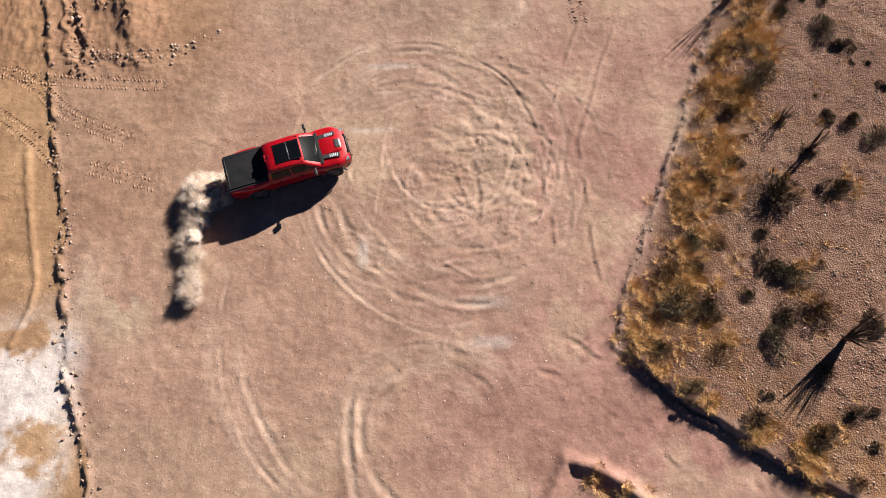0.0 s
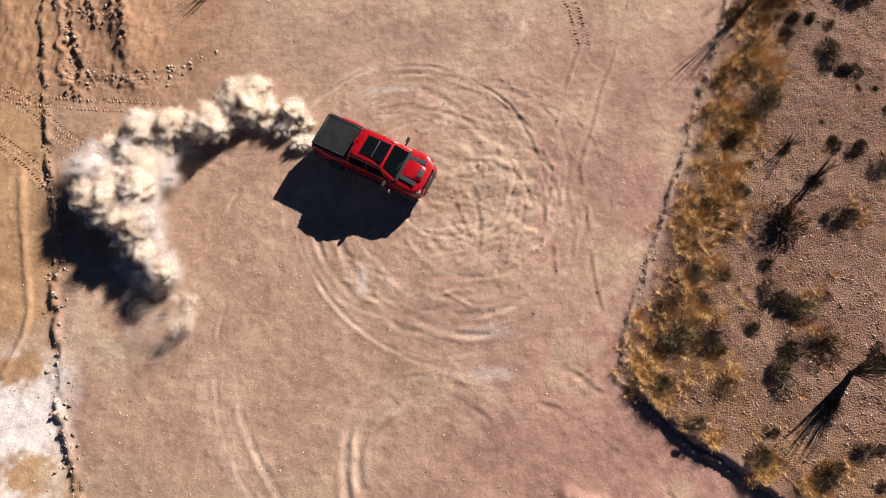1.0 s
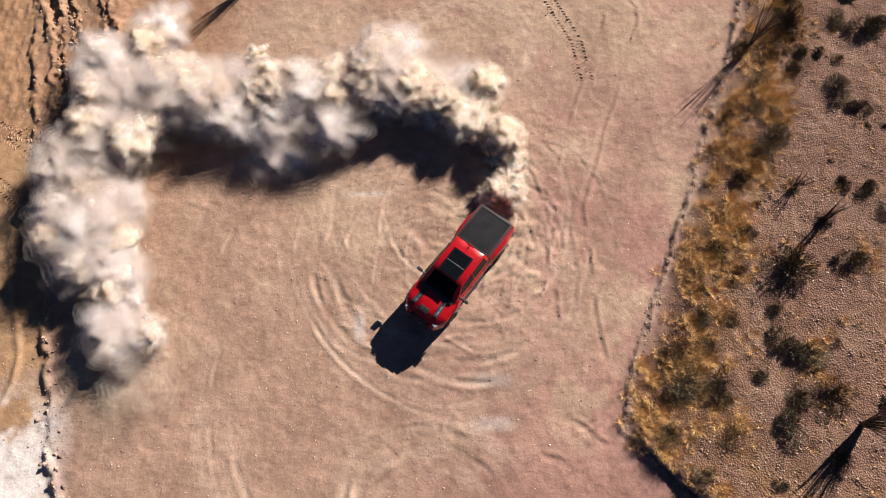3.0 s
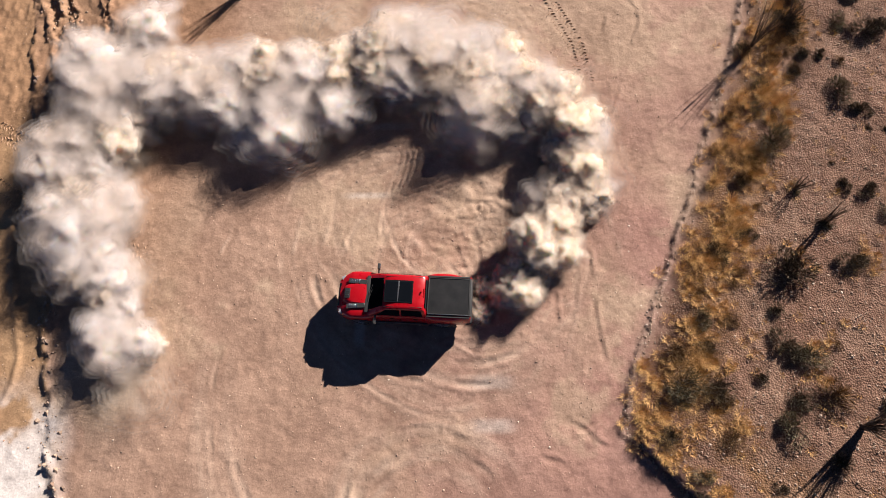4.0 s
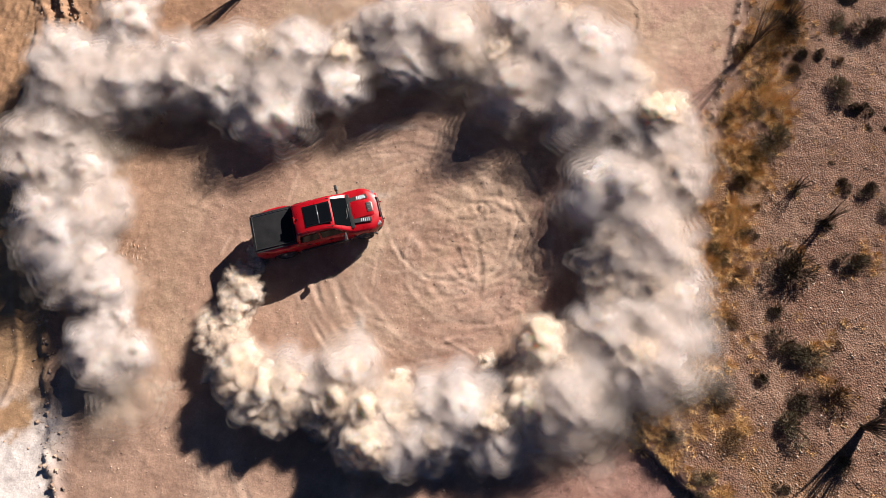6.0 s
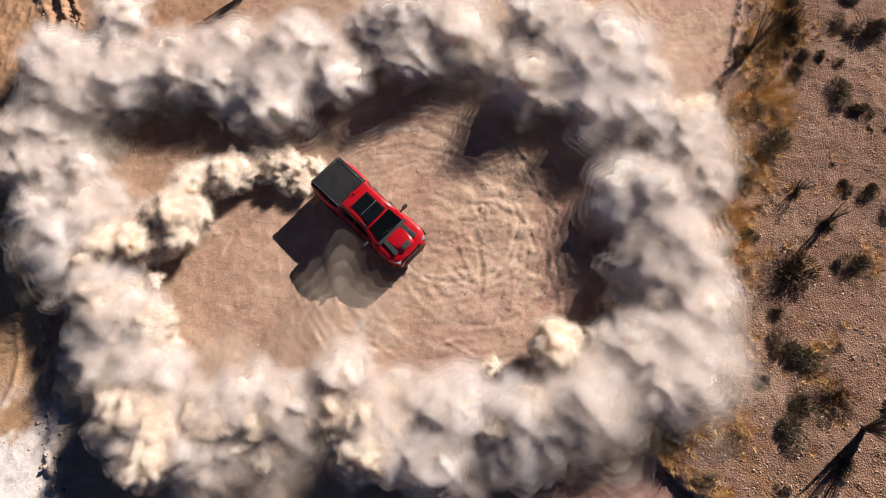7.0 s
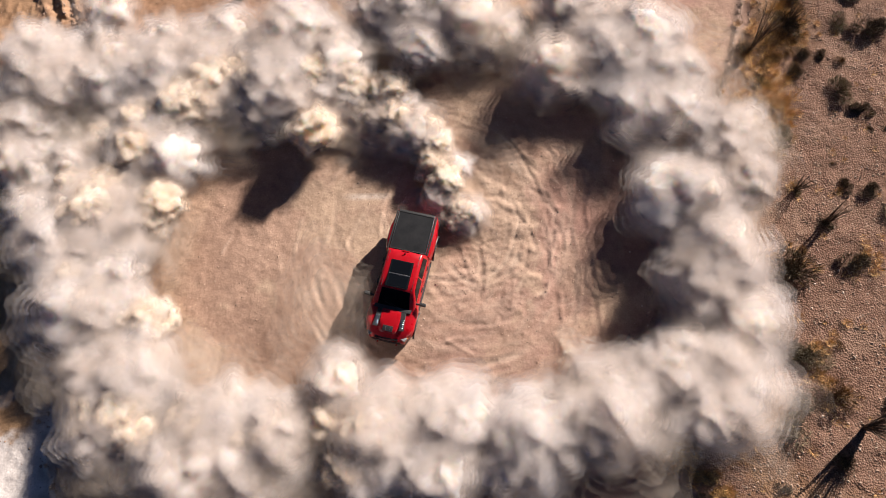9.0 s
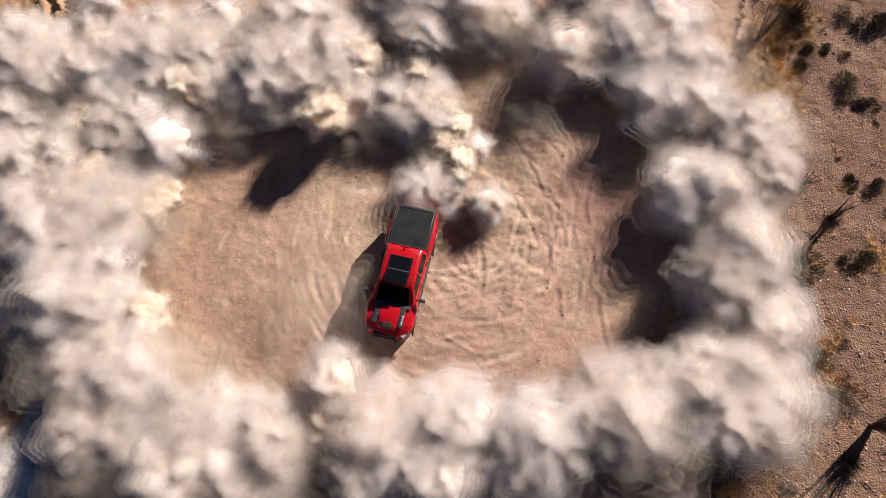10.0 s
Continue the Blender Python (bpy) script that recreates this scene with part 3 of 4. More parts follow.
def pickup_truck():
    truck = tagged(new("pickup_truck"), "glossy red crew-cab pickup truck drifting on the sand", "truck")
    body = part("body", truck_body(), RED, truck, "glossy red painted lower body")
    cab = part("cab", truck_cab(), RED, truck, "red cab with dark tinted windows")
    part("windscreen", slab([(1.485, -0.70, 1.352), (1.485, 0.70, 1.352), (0.855, 0.61, 1.812), (0.855, -0.61, 1.812)], 0.02), SCREEN, cab, "dark raked windscreen")
    part("cowl", box((0.16, 1.62, 0.03), (1.56, 0, 1.345), 0.012), TRIM, body)
    for s in (1, -1):
        wiper = bmesh.new()
        rod(wiper, (1.53, 0.10 * s + 0.25, 1.372), (1.36, 0.10 * s - 0.28, 1.475), 0.012, 0.008)
        part("wiper", wiper, TRIM, cab)
    part("rear_window", slab([(-1.0, 0.66, 1.42), (-1.0, -0.66, 1.42), (-0.93, -0.60, 1.79), (-0.93, 0.60, 1.79)], -0.02), GLASS, cab)
    for s in (1, -1):
        def side(x, z):
            wt = 0.765 if x > -0.9 else 0.75
            return (x, s * (0.938 + (wt - 0.935) * (z - 1.28) / 0.60 + 0.006), z)
        part("side_window", slab([side(*p) for p in ((1.12, 1.36), (0.12, 1.36), (0.12, 1.79), (0.74, 1.76))], 0.012), GLASS, cab, "dark front side window")
        part("side_window", slab([side(*p) for p in ((0.04, 1.36), (-0.86, 1.36), (-0.78, 1.76), (0.04, 1.79))], 0.012), GLASS, cab, "dark rear side window")
        for x in (0.75, -0.25):
            handle = part("door_handle", box((0.22, 0.04, 0.035), (x - 0.3, s * 1.0, 1.12), 0.012), TRIM, body)
        for x in (1.18, 0.08, -0.92):
            seam = bmesh.new()
            rod(seam, (x, s * 0.988, 0.58), (x, s * 0.972, 1.26), 0.008, 0.008, 4)
            part("door_seam", seam, TRIM, body)
        step_bar = bmesh.new()
        rod(step_bar, (1.25, s * 0.98, 0.46), (-1.05, s * 0.98, 0.46), 0.06, 0.06, 10)
        part("side_step", step_bar, TRIM, truck, "black tubular side step")
        mirror = part("mirror", box((0.12, 0.27, 0.20), (1.16, s * 1.22, 1.42), 0.045, 3), TRIM, truck, "black door mirror")
        arm = bmesh.new()
        rod(arm, (1.16, s * 0.93, 1.34), (1.16, s * 1.14, 1.39), 0.045, 0.035, 8)
        part("mirror_arm", arm, TRIM, mirror)
        part("mirror_glass", box((0.01, 0.21, 0.15), (1.096, s * 1.22, 1.42), 0.003, 1), CHROME, mirror)
        for k, a in enumerate(AXLES):
            flare = bmesh.new()
            for i in range(14):
                a0, a1 = math.pi * (0.06 + 0.88 * i / 14), math.pi * (0.06 + 0.88 * (i + 1) / 14)
                y = s * 1.075
                rod(flare, (a + 0.58 * math.cos(a0), y, 0.42 + 0.58 * math.sin(a0)), (a + 0.58 * math.cos(a1), y, 0.42 + 0.58 * math.sin(a1)), 0.042, 0.042, 8)
            part("wheel_arch_flare", flare, TRIM, body, "black wheel arch flare")
        lamp = part("headlight", box((0.20, 0.34, 0.15), (2.66, s * 0.68, 1.02), 0.04, 3, (0, 0, -s * 22)), LAMP, truck, "clear headlight in a black surround")
        part("marker", box((0.05, 0.10, 0.05), (2.60, s * 0.86, 1.0), 0.012, 1, (0, 0, -s * 40)), AMBER, lamp)
        part("tail_light", box((0.10, 0.13, 0.40), (-2.83, s * 0.86, 1.18), 0.025), LAMP_RED, truck, "red tail light")
        vent = part("hood_vent", box((0.80, 0.21, 0.03), (2.04, s * 0.545, 1.322), 0.008, 1, (0, 4.5, s * 5)), TRIM, body, "black louvred bonnet vent")
        for i in range(5):
            part("louvre", box((0.035, 0.17, 0.022), (1.98 + 0.085 * i, s * 0.545, 1.342 - 0.0065 * i), 0.006, 1, (0, 25, s * 4)), CHROME, vent)
    # bonnet: raised centre with a scoop
    part("bonnet_bulge", loft([(x, [(0, 1.22), (w + 0.05, z - 0.05), (w, z), (w * 0.6, z + 0.016), (0, z + 0.02)]) for x, w, z in ((1.58, 0.40, 1.335), (1.75, 0.42, 1.365), (2.1, 0.40, 1.352), (2.4, 0.36, 1.318), (2.52, 0.33, 1.285), (2.60, 0.28, 1.225))]), RED, body)
    scoop = part("bonnet_scoop", box((0.24, 0.44, 0.05), (2.44, 0, 1.318), 0.02, 2, (0, 12, 0)), TRIM, body, "black bonnet air scoop")
    for i in range(2):
        part("scoop_slat", box((0.16, 0.03, 0.014), (2.44, -0.09 + 0.18 * i, 1.345), 0.004, 1, (0, 12, 0)), ALLOY, scoop)
    # front end
    part("grille", box((0.14, 1.02, 0.30), (2.79, 0, 0.95), 0.04, 2), GLOSS, truck, "black mesh grille")
    part("badge_bar", box((0.02, 0.52, 0.06), (2.868, 0, 0.98), 0.006, 1), ALLOY, truck)
    part("front_bumper", loft([(x, [(0, 0.50), (w, 0.50), (w + 0.02, 0.60), (w, 0.74), (w - 0.10, 0.79), (0, 0.80)]) for x, w in ((2.42, 0.98), (2.60, 0.93), (2.74, 0.84), (2.84, 0.70), (2.90, 0.55))]), TRIM, truck, "black steel front bumper")
    for s in (1, -1):
        hook = bmesh.new()
        rod(hook, (2.9, s * 0.42, 0.55), (2.98, s * 0.42, 0.55), 0.03, 0.03, 8)
        part("tow_hook", hook, LAMP_RED, truck, "red tow hook")
    part("rear_bumper", loft([(x, [(0, 0.55), (w, 0.55), (w + 0.01, 0.66), (w - 0.03, 0.74), (0, 0.75)]) for x, w in ((-2.96, 0.82), (-2.93, 0.93), (-2.80, 0.99), (-2.70, 0.99))]), TRIM, truck, "black rear bumper")
    gate = part("tailgate", box((0.07, 1.58, 0.62), (-2.865, 0, 1.12), 0.03, 3), RED, truck, "red tailgate")
    part("gate_spoiler", box((0.16, 1.66, 0.035), (-2.82, 0, 1.452), 0.014, 2, (0, -3, 0)), TRIM, gate)
    part("gate_handle", box((0.03, 0.28, 0.08), (-2.905, 0, 1.24), 0.012, 1), TRIM, gate)
    # bed cover
    cover = part("bed_cover", box((1.80, 1.66, 0.05), (-1.94, 0, 1.452), 0.022, 3), COVER, truck, "dusty black soft bed cover")
    for s in (1, -1):
        part("cover_rail", box((1.80, 0.035, 0.03), (-1.94, s * 0.795, 1.482), 0.01, 1), ALLOY if s > 0 else TRIM, cover)
        part("bed_rail_cap", box((1.84, 0.07, 0.025), (-1.92, s * 0.885, 1.438), 0.01, 1), TRIM, truck)
    for x in (-1.05, -2.80):
        part("cover_bar", box((0.04, 1.58, 0.02), (x, 0, 1.482), 0.007, 1), TRIM, cover)
    # roof
    roof = part("sunroof", box((1.20, 0.98, 0.03), (0.18, 0, 1.926), 0.012, 2), GLOSS, cab, "black panoramic sunroof in two panes")
    part("pane", box((0.50, 0.84, 0.012), (0.49, 0, 1.942), 0.004, 1), GLASS, roof)
    part("pane", box((0.54, 0.84, 0.012), (-0.11, 0, 1.944), 0.004, 1), GLASS, roof)
    part("sunroof_bar", box((0.05, 0.90, 0.02), (0.20, 0, 1.944), 0.006, 1), ALLOY, roof)
    for s in (1, -1):
        drip = bmesh.new()
        for x0, z0, x1, z1 in ((0.78, 1.845, 0.3, 1.893), (0.3, 1.893, -0.3, 1.900), (-0.3, 1.900, -0.82, 1.868)):
            rod(drip, (x0, s * 0.66, z0), (x1, s * 0.655, z1), 0.014, 0.014, 6)
        part("roof_channel", drip, TRIM, cab)
    fin = bmesh.new()
    rod(fin, (-0.74, 0, 1.90), (-0.80, 0, 2.0), 0.035, 0.012, 8)
    part("antenna", fin, GLOSS, cab, "short shark-fin aerial")
    part("brake_light", box((0.06, 0.34, 0.03), (-0.885, 0, 1.865), 0.008, 1), LAMP_RED, cab)
    wheels = [wheel(truck, a, s * TRACK) for a in AXLES for s in (1, -1)]
    return truck, wheels


TRUCK, WHEELS = pickup_truck()
# time, x, y of the truck's middle, heading in degrees (clockwise turns count down)
DRIVE = [(-1.6, -11.9, -7.2, 95), (-1.2, -11.4, -5.2, 85), (-0.8, -10.6, -2.6, 66), (-0.4, -9.0, -0.5, 40), (0.0, -7.03, 1.05, 17.0), (0.5, -4.96, 2.30, -3.5), (1.0, -2.88, 2.55, -27.0), (1.5, -0.98, 2.15, -49.5), (2.0, 0.30, 1.40, -75.5), (2.5, 1.08, 0.40, -98.0),
         (2.7, 1.20, -0.18, -109.0), (3.2, 0.60, -1.35, -140.0), (3.8, -0.90, -2.12, -174.0), (4.0, -1.45, -2.20, -183.0), (4.5, -3.40, -2.02, -215.0), (5.0, -5.00, -0.95, -260.0), (5.5, -5.68, 0.32, -306.5), (5.7, -5.68, 0.82, -324.0),
         (6.2, -5.10, 1.75, -359.0), (6.8, -3.68, 2.05, -394.0), (7.0, -3.13, 1.92, -404.0), (7.5, -2.05, 0.90, -438.0), (8.0, -1.52, -0.42, -459.5), (8.3, -1.55, -1.02, -462.6), (8.6, -1.58, -1.17, -463.3), (10.0, -1.59, -1.18, -463.3)]


def drive_at(t):
    ts = [r[0] for r in DRIVE]
    return tuple(float(np.interp(t, ts, [r[k] for r in DRIVE])) for k in (1, 2, 3))


# ---- plants of the terrace ----
def blades(count, rng, radius, height, size, up=0.5, centre_gap=0.0):
    """Small leaves and twiglets in an uneven dome, as loose narrow quads."""
    verts, faces = [], []
    lobes = [(rng.uniform(-0.55, 0.55) * radius, rng.uniform(-0.55, 0.55) * radius, rng.uniform(0.35, 0.75) * radius) for _ in range(7)]
    for _ in range(count):
        lx, ly, lr = lobes[rng.randrange(7)]
        a, e = rng.uniform(0, 2 * math.pi), math.asin(rng.uniform(0.02, 1))
        q = lr * rng.uniform(0.25, 1.0) ** 0.5
        p = Vector((lx + q * math.cos(a) * math.cos(e), ly + q * math.sin(a) * math.cos(e), 0.03 + height * (q / radius) * math.sin(e) * 1.3 + rng.uniform(0, 0.12) * height))
        d = (Vector((p.x, p.y, p.z + up * radius)).normalized() + Vector((rng.uniform(-1, 1), rng.uniform(-1, 1), rng.uniform(-0.6, 1))) * 0.7).normalized()
        s = d.cross(Vector((rng.uniform(-1, 1), rng.uniform(-1, 1), rng.uniform(-1, 1)))).normalized()
        ln, w = size * rng.uniform(0.6, 1.4), size * rng.uniform(0.05, 0.13)
        i = len(verts)
        verts += [p - s * w, p + s * w, p + d * ln + s * w * 0.3, p + d * ln - s * w * 0.3]
        faces.append((i, i + 1, i + 2, i + 3))
    return verts, faces


def shrub(seed, leaf, label, radius=1.0, height=0.8, count=1500, size=0.15):
    rng = random.Random(seed)
    plant = tagged(new("shrub"), label, "shrub", "desert shrubs")
    wood = bmesh.new()
    for _ in range(26):
        a, e = rng.uniform(0, 2 * math.pi), rng.uniform(0.25, 1.3)
        ln = radius * rng.uniform(0.55, 1.0)
        mid = Vector((math.cos(a) * math.cos(e), math.sin(a) * math.cos(e), math.sin(e))) * ln * 0.55
        tip = mid + Vector((math.cos(a + rng.uniform(-0.6, 0.6)) * math.cos(e), math.sin(a) * math.cos(e), math.sin(e) * 0.8)) * ln * 0.45
        rod(wood, (0, 0, -0.05), mid, 0.022, 0.013, 4)
        rod(wood, mid, tip, 0.013, 0.004, 4)
    part("branching", wood, TWIG, plant, smooth=False)
    foliage = raw("foliage", *blades(count, rng, radius, height, size), leaf, plant)
    return plant


def ocotillo(seed, wands, height, spread, label):
    rng = random.Random(seed)
    plant = tagged(new("ocotillo"), label, "desert plant")
    for k in range(wands):
        bm = bmesh.new()
        a = 2 * math.pi * k / wands + rng.uniform(-0.2, 0.2)
        lean, h = rng.uniform(0.1, 1.0) * spread, height * rng.uniform(0.7, 1.05)
        pts = []
        for i in range(7):
            f = i / 6
            out = 0.05 + lean * f ** 1.3
            pts.append(Vector((math.cos(a) * out + rng.uniform(-0.03, 0.03), math.sin(a) * out + rng.uniform(-0.03, 0.03), -0.05 + h * f)))
        for i in range(6):
            rod(bm, pts[i], pts[i + 1], 0.030 - 0.003 * i, 0.027 - 0.003 * i, 5)
            for _ in range(5):
                q = pts[i].lerp(pts[i + 1], rng.random())
                rod(bm, q, q + Vector((rng.uniform(-1, 1), rng.uniform(-1, 1), rng.uniform(-0.2, 1))).normalized() * 0.07, 0.008, 0.002, 3)
        part("wand", bm, TWIG, plant, smooth=False)
    return plant


def place(source, x, y, s, turn, tall=1.0):
    return copy_thing(source, Matrix.Translation((x, y, height_at(x, y) - 0.04)) @ Matrix.Rotation(turn, 4, "Z") @ Matrix.Diagonal((s, s, s * tall, 1)))


def plants():
    dark = [shrub(k, LEAF_DARK, "dark olive creosote shrub on stony ground", 1.05, 0.75, 1500, 0.16) for k in (1, 2)]
    green = [shrub(k, LEAF_GREEN, "grey-green sage shrub on stony ground", 1.05, 0.7, 1300, 0.16) for k in (3, 4)]
    brown = [shrub(k, LEAF_BROWN, "dry brown thorny shrub on stony ground", 1.05, 0.65, 1100, 0.16) for k in (5, 6)]
    # x, y, radius, kind: 0 dark, 1 green, 2 dry
    spots = [(15.7, -1.0, 1.45, 0), (18.4, -0.5, 0.9, 0), (14.9, -4.2, 1.1, 0), (15.8, -4.6, 1.0, 1), (13.6, -5.6, 0.5, 0), (15.0, -6.5, 0.85, 0), (16.6, -6.4, 1.1, 2), (14.6, -7.6, 0.95, 1),
             (12.1, -8.0, 0.7, 2), (11.7, -6.0, 1.0, 0), (10.3, -5.9, 1.15, 1), (11.6, -4.3, 0.75, 0), (10.3, -4.4, 0.8, 2), (12.7, -3.2, 0.65, 2), (14.8, -2.7, 0.55, 0), (14.0, 0.8, 0.65, 0),
             (17.5, 1.3, 0.6, 0), (19.8, 2.9, 0.65, 0), (18.8, 3.1, 0.55, 0), (16.5, 3.0, 0.45, 1), (15.9, 5.5, 1.2, 1), (20.4, 7.1, 0.75, 0), (19.6, 8.2, 0.95, 1), (17.7, 9.3, 0.7, 0)]
    spots += [(20.6, 6.1, 0.3, 0), (21.4, 6.1, 0.3, 0), (20.9, 2.0, 0.9, 1), (21.8, 4.8, 0.45, 0), (16.3, -9.0, 0.7, 0), (18.8, -6.9, 0.75, 0), (10.7, -9.5, 0.6, 1), (13.7, -9.9, 0.42, 0),
              (13.1, -10.8, 0.85, 0), (15.6, -11.7, 0.95, 0), (17.1, -10.7, 0.55, 0), (17.8, -10.6, 0.48, 0), (17.7, -12.0, 0.38, 0), (16.8, -13.4, 0.5, 2), (18.5, 4.3, 0.28, 2), (17.1, -4.2, 0.32, 2),
              (13.5, -0.9, 0.45, 2), (14.7, 2.2, 0.3, 2), (12.0, -6.6, 0.6, 2), (9.6, -8.0, 0.7, 0), (10.5, -10.2, 0.4, 0)]
    spots += [(17.8, 12.2, 1.25, 0), (20.2, 12.2, 0.8, 1), (21.7, 11.8, 1.25, 0), (18.3, 10.4, 0.6, 0), (15.9, 8.7, 0.6, 1), (17.7, 9.6, 0.55, 2), (19.1, 10.3, 0.45, 0), (18.4, 14.0, 1.0, 0), (21.3, 14.2, 1.0, 1),
              (16.7, 10.2, 0.6, 2), (20.0, 9.9, 0.4, 2), (21.2, -2.8, 0.5, 0), (20.6, -4.6, 0.5, 2), (14.2, 6.9, 0.5, 0), (14.9, 4.0, 0.5, 2), (12.9, 0.0, 0.5, 0), (11.6, -1.8, 0.45, 2), (15.5, 10.9, 0.7, 0)]
    rng, used = random.Random(11), set()
    for k in range(2, 9):  # sage and dry scrub among the grass along the bank
        (ax, ay), (bx, by) = TERRACE[k], TERRACE[k + 1]
        n = math.dist((ax, ay), (bx, by))
        for _ in range(max(1, round(n * 0.9))):
            f, deep = rng.random(), rng.uniform(1.0, 2.9)
            spots.append((ax + f * (bx - ax) - (by - ay) / n * deep, ay + f * (by - ay) + (bx - ax) / n * deep, rng.uniform(0.35, 0.75), rng.choice((0, 1, 2, 2))))
    for x, y, r, kind in spots:
        r *= 0.76
        k = rng.randrange(2)
        source = (dark, green, brown)[kind][k]
        if source.name not in used:
            used.add(source.name)
            source.matrix_basis = Matrix.Translation((x, y, height_at(x, y) - 0.04)) @ Matrix.Rotation(rng.uniform(0, 6.28), 4, "Z") @ Matrix.Diagonal((r, r, r, 1))
            source.scale = (1, 1, 1)
            source.scale = (r, r, r)
            continue
        s = r / source.scale[0]
        place(source, x, y, s, rng.uniform(0, 6.28), rng.uniform(0.85, 1.15))
    for seed, x, y, wands, h, spread in ((1, 17.4, -7.6, 34, 2.3, 0.95), (2, 16.6, 3.05, 7, 1.2, 0.4), (3, 17.6, 1.4, 9, 1.9, 0.5), (4, 15.9, 11.0, 12, 2.6, 0.8), (5, -10.2, 15.5, 30, 2.6, 0.7), (6, 17.9, 12.4, 14, 1.3, 0.7)):
        plant = ocotillo(seed, wands, h, spread, "leafless ocotillo with long thin dark wands")
        plant.location = (x, y, height_at(x, y) - 0.02)


def dry_grass():
    """Golden straw tufts along the terrace edge."""
    rng = random.Random(5)
    verts, faces = [], []
    pts = TERRACE[2:17]
    lens = [math.dist(a, b) for a, b in zip(pts, pts[1:])]
    tufts = []
    for _ in range(105):
        k = rng.choices(range(len(lens)), [v if i < 8 else 0.4 * v for i, v in enumerate(lens)])[0]
        (ax, ay), (bx, by) = pts[k], pts[k + 1]
        f = rng.random()
        deep = abs(rng.gauss(1.45, 0.75)) + 0.35 if k < 8 else abs(rng.gauss(0.2, 0.5)) + 0.35
        dx, dy = (bx - ax) / lens[k], (by - ay) / lens[k]
        near = 0.55 if k < 8 else 0.25
        for _ in range(rng.randint(2, 9)):
            tufts.append((ax + f * (bx - ax) - dy * deep + rng.gauss(0, near), ay + f * (by - ay) + dx * deep + rng.gauss(0, near), rng.uniform(0.12, 0.42), 90))
    for _ in range(110):
        tufts.append((rng.uniform(12, 22), rng.uniform(-12, 13), rng.uniform(0.08, 0.25), 45))
    for sx, sy, r in ((16.3, -0.3, 0.7), (19.2, -0.5, 0.6), (16.4, -4.2, 0.6), (16.3, -5.6, 0.7), (12.4, -7.6, 0.8), (15.9, -11.3, 0.5), (6.6, -13.6, 0.8), (7.6, -14.2, 0.8)):
        for _ in range(10):
            tufts.append((sx + rng.gauss(0, r * 0.6), sy + rng.gauss(0, r * 0.6), rng.uniform(0.12, 0.3), 80))
    hs = heights(np.array([t[0] for t in tufts]), np.array([t[1] for t in tufts]))[0]
    for (x, y, r, n), z in zip(tufts, hs):
        for _ in range(n):
            a, q = rng.uniform(0, 6.28), r * rng.random() ** 0.5
            root = Vector((x + 0.6 * q * math.cos(a), y + 0.6 * q * math.sin(a), z - 0.02))
            d = Vector((math.cos(a) * rng.uniform(0.1, 1.1) + rng.gauss(0, 0.3), math.sin(a) * rng.uniform(0.1, 1.1) + rng.gauss(0, 0.3), rng.uniform(0.5, 1.1))).normalized()
            ln, w = r * rng.uniform(0.7, 1.6), rng.uniform(0.004, 0.009)
            s = Vector((-d.y, d.x, 0.2)).normalized() * w
            i = len(verts)
            verts += [root - s, root + s, root + d * ln]
            faces.append((i, i + 1, i + 2))
    ob = raw("dry_grass", verts, faces, STRAW)
    return tagged(ob, "golden dry straw grass tufts along the bank", "grass", kind="stuff")


def stones(name, count, seed, region, sizes, label, mat=GRAVEL):
    """Loose stones, each a squashed rough octahedron, bedded in the soil."""
    rng = random.Random(seed)
    spots = []
    while len(spots) < count:
        spots.append(region(rng))
    hs = heights(np.array([s[0] for s in spots]), np.array([s[1] for s in spots]))[0]
    verts, faces = [], []
    for (x, y), z in zip(spots, hs):
        s = sizes[0] + (sizes[1] - sizes[0]) * rng.random() ** 4
        a = rng.uniform(0, 6.28)
        i = len(verts)
        for k in range(5):
            b = a + k * 6.283 / 5 + rng.uniform(-0.3, 0.3)
            verts.append((x + s * rng.uniform(0.7, 1.2) * math.cos(b), y + s * rng.uniform(0.7, 1.2) * math.sin(b), z + s * rng.uniform(-0.1, 0.2)))
        verts += [(x + rng.uniform(-0.3, 0.3) * s, y + rng.uniform(-0.3, 0.3) * s, z + s * rng.uniform(0.5, 0.9)), (x, y, z - s * 0.5)]
        for k in range(5):
            j = (k + 1) % 5
            faces += [(i + k, i + j, i + 5), (i + j, i + k, i + 6)]
    return tagged(raw(name, verts, faces, mat), label, "stones", kind="stuff")


def on_terrace(rng):
    while True:
        x, y = rng.uniform(9, 25), rng.uniform(-15, 16)
        d, side, run = along(np.array([x]), np.array([y]), TERRACE)
        if side[0] > 0 and d[0] > 0.3:
            return x, y


def on_edge(rng):
    k = rng.randrange(2, 16)
    (ax, ay), (bx, by) = TERRACE[k], TERRACE[k + 1]
    f, o = rng.random(), rng.gauss(-0.05, 0.13)
    n = math.dist((ax, ay), (bx, by))
    return ax + f * (bx - ax) - o * (by - ay) / n, ay + f * (by - ay) + o * (bx - ax) / n


def on_yard(rng):
    if rng.random() < 0.15:
        return rng.gauss(2.5, 3.0), rng.gauss(1.0, 3.6)
    return rng.uniform(-24, 11), rng.uniform(-15, 15)


def on_scarp(rng):
    line = rng.choice([SCARP, SCARP, CRACKS[0], CRACKS[1], [(-19.2, 8.1), (-15.2, 7.6), (-11.8, 8.7)]])
    k = rng.randrange(len(line) - 1)
    f = rng.random()
    return tuple(line[k][c] + f * (line[k + 1][c] - line[k][c]) + rng.gauss(0, 0.3) for c in (0, 1))


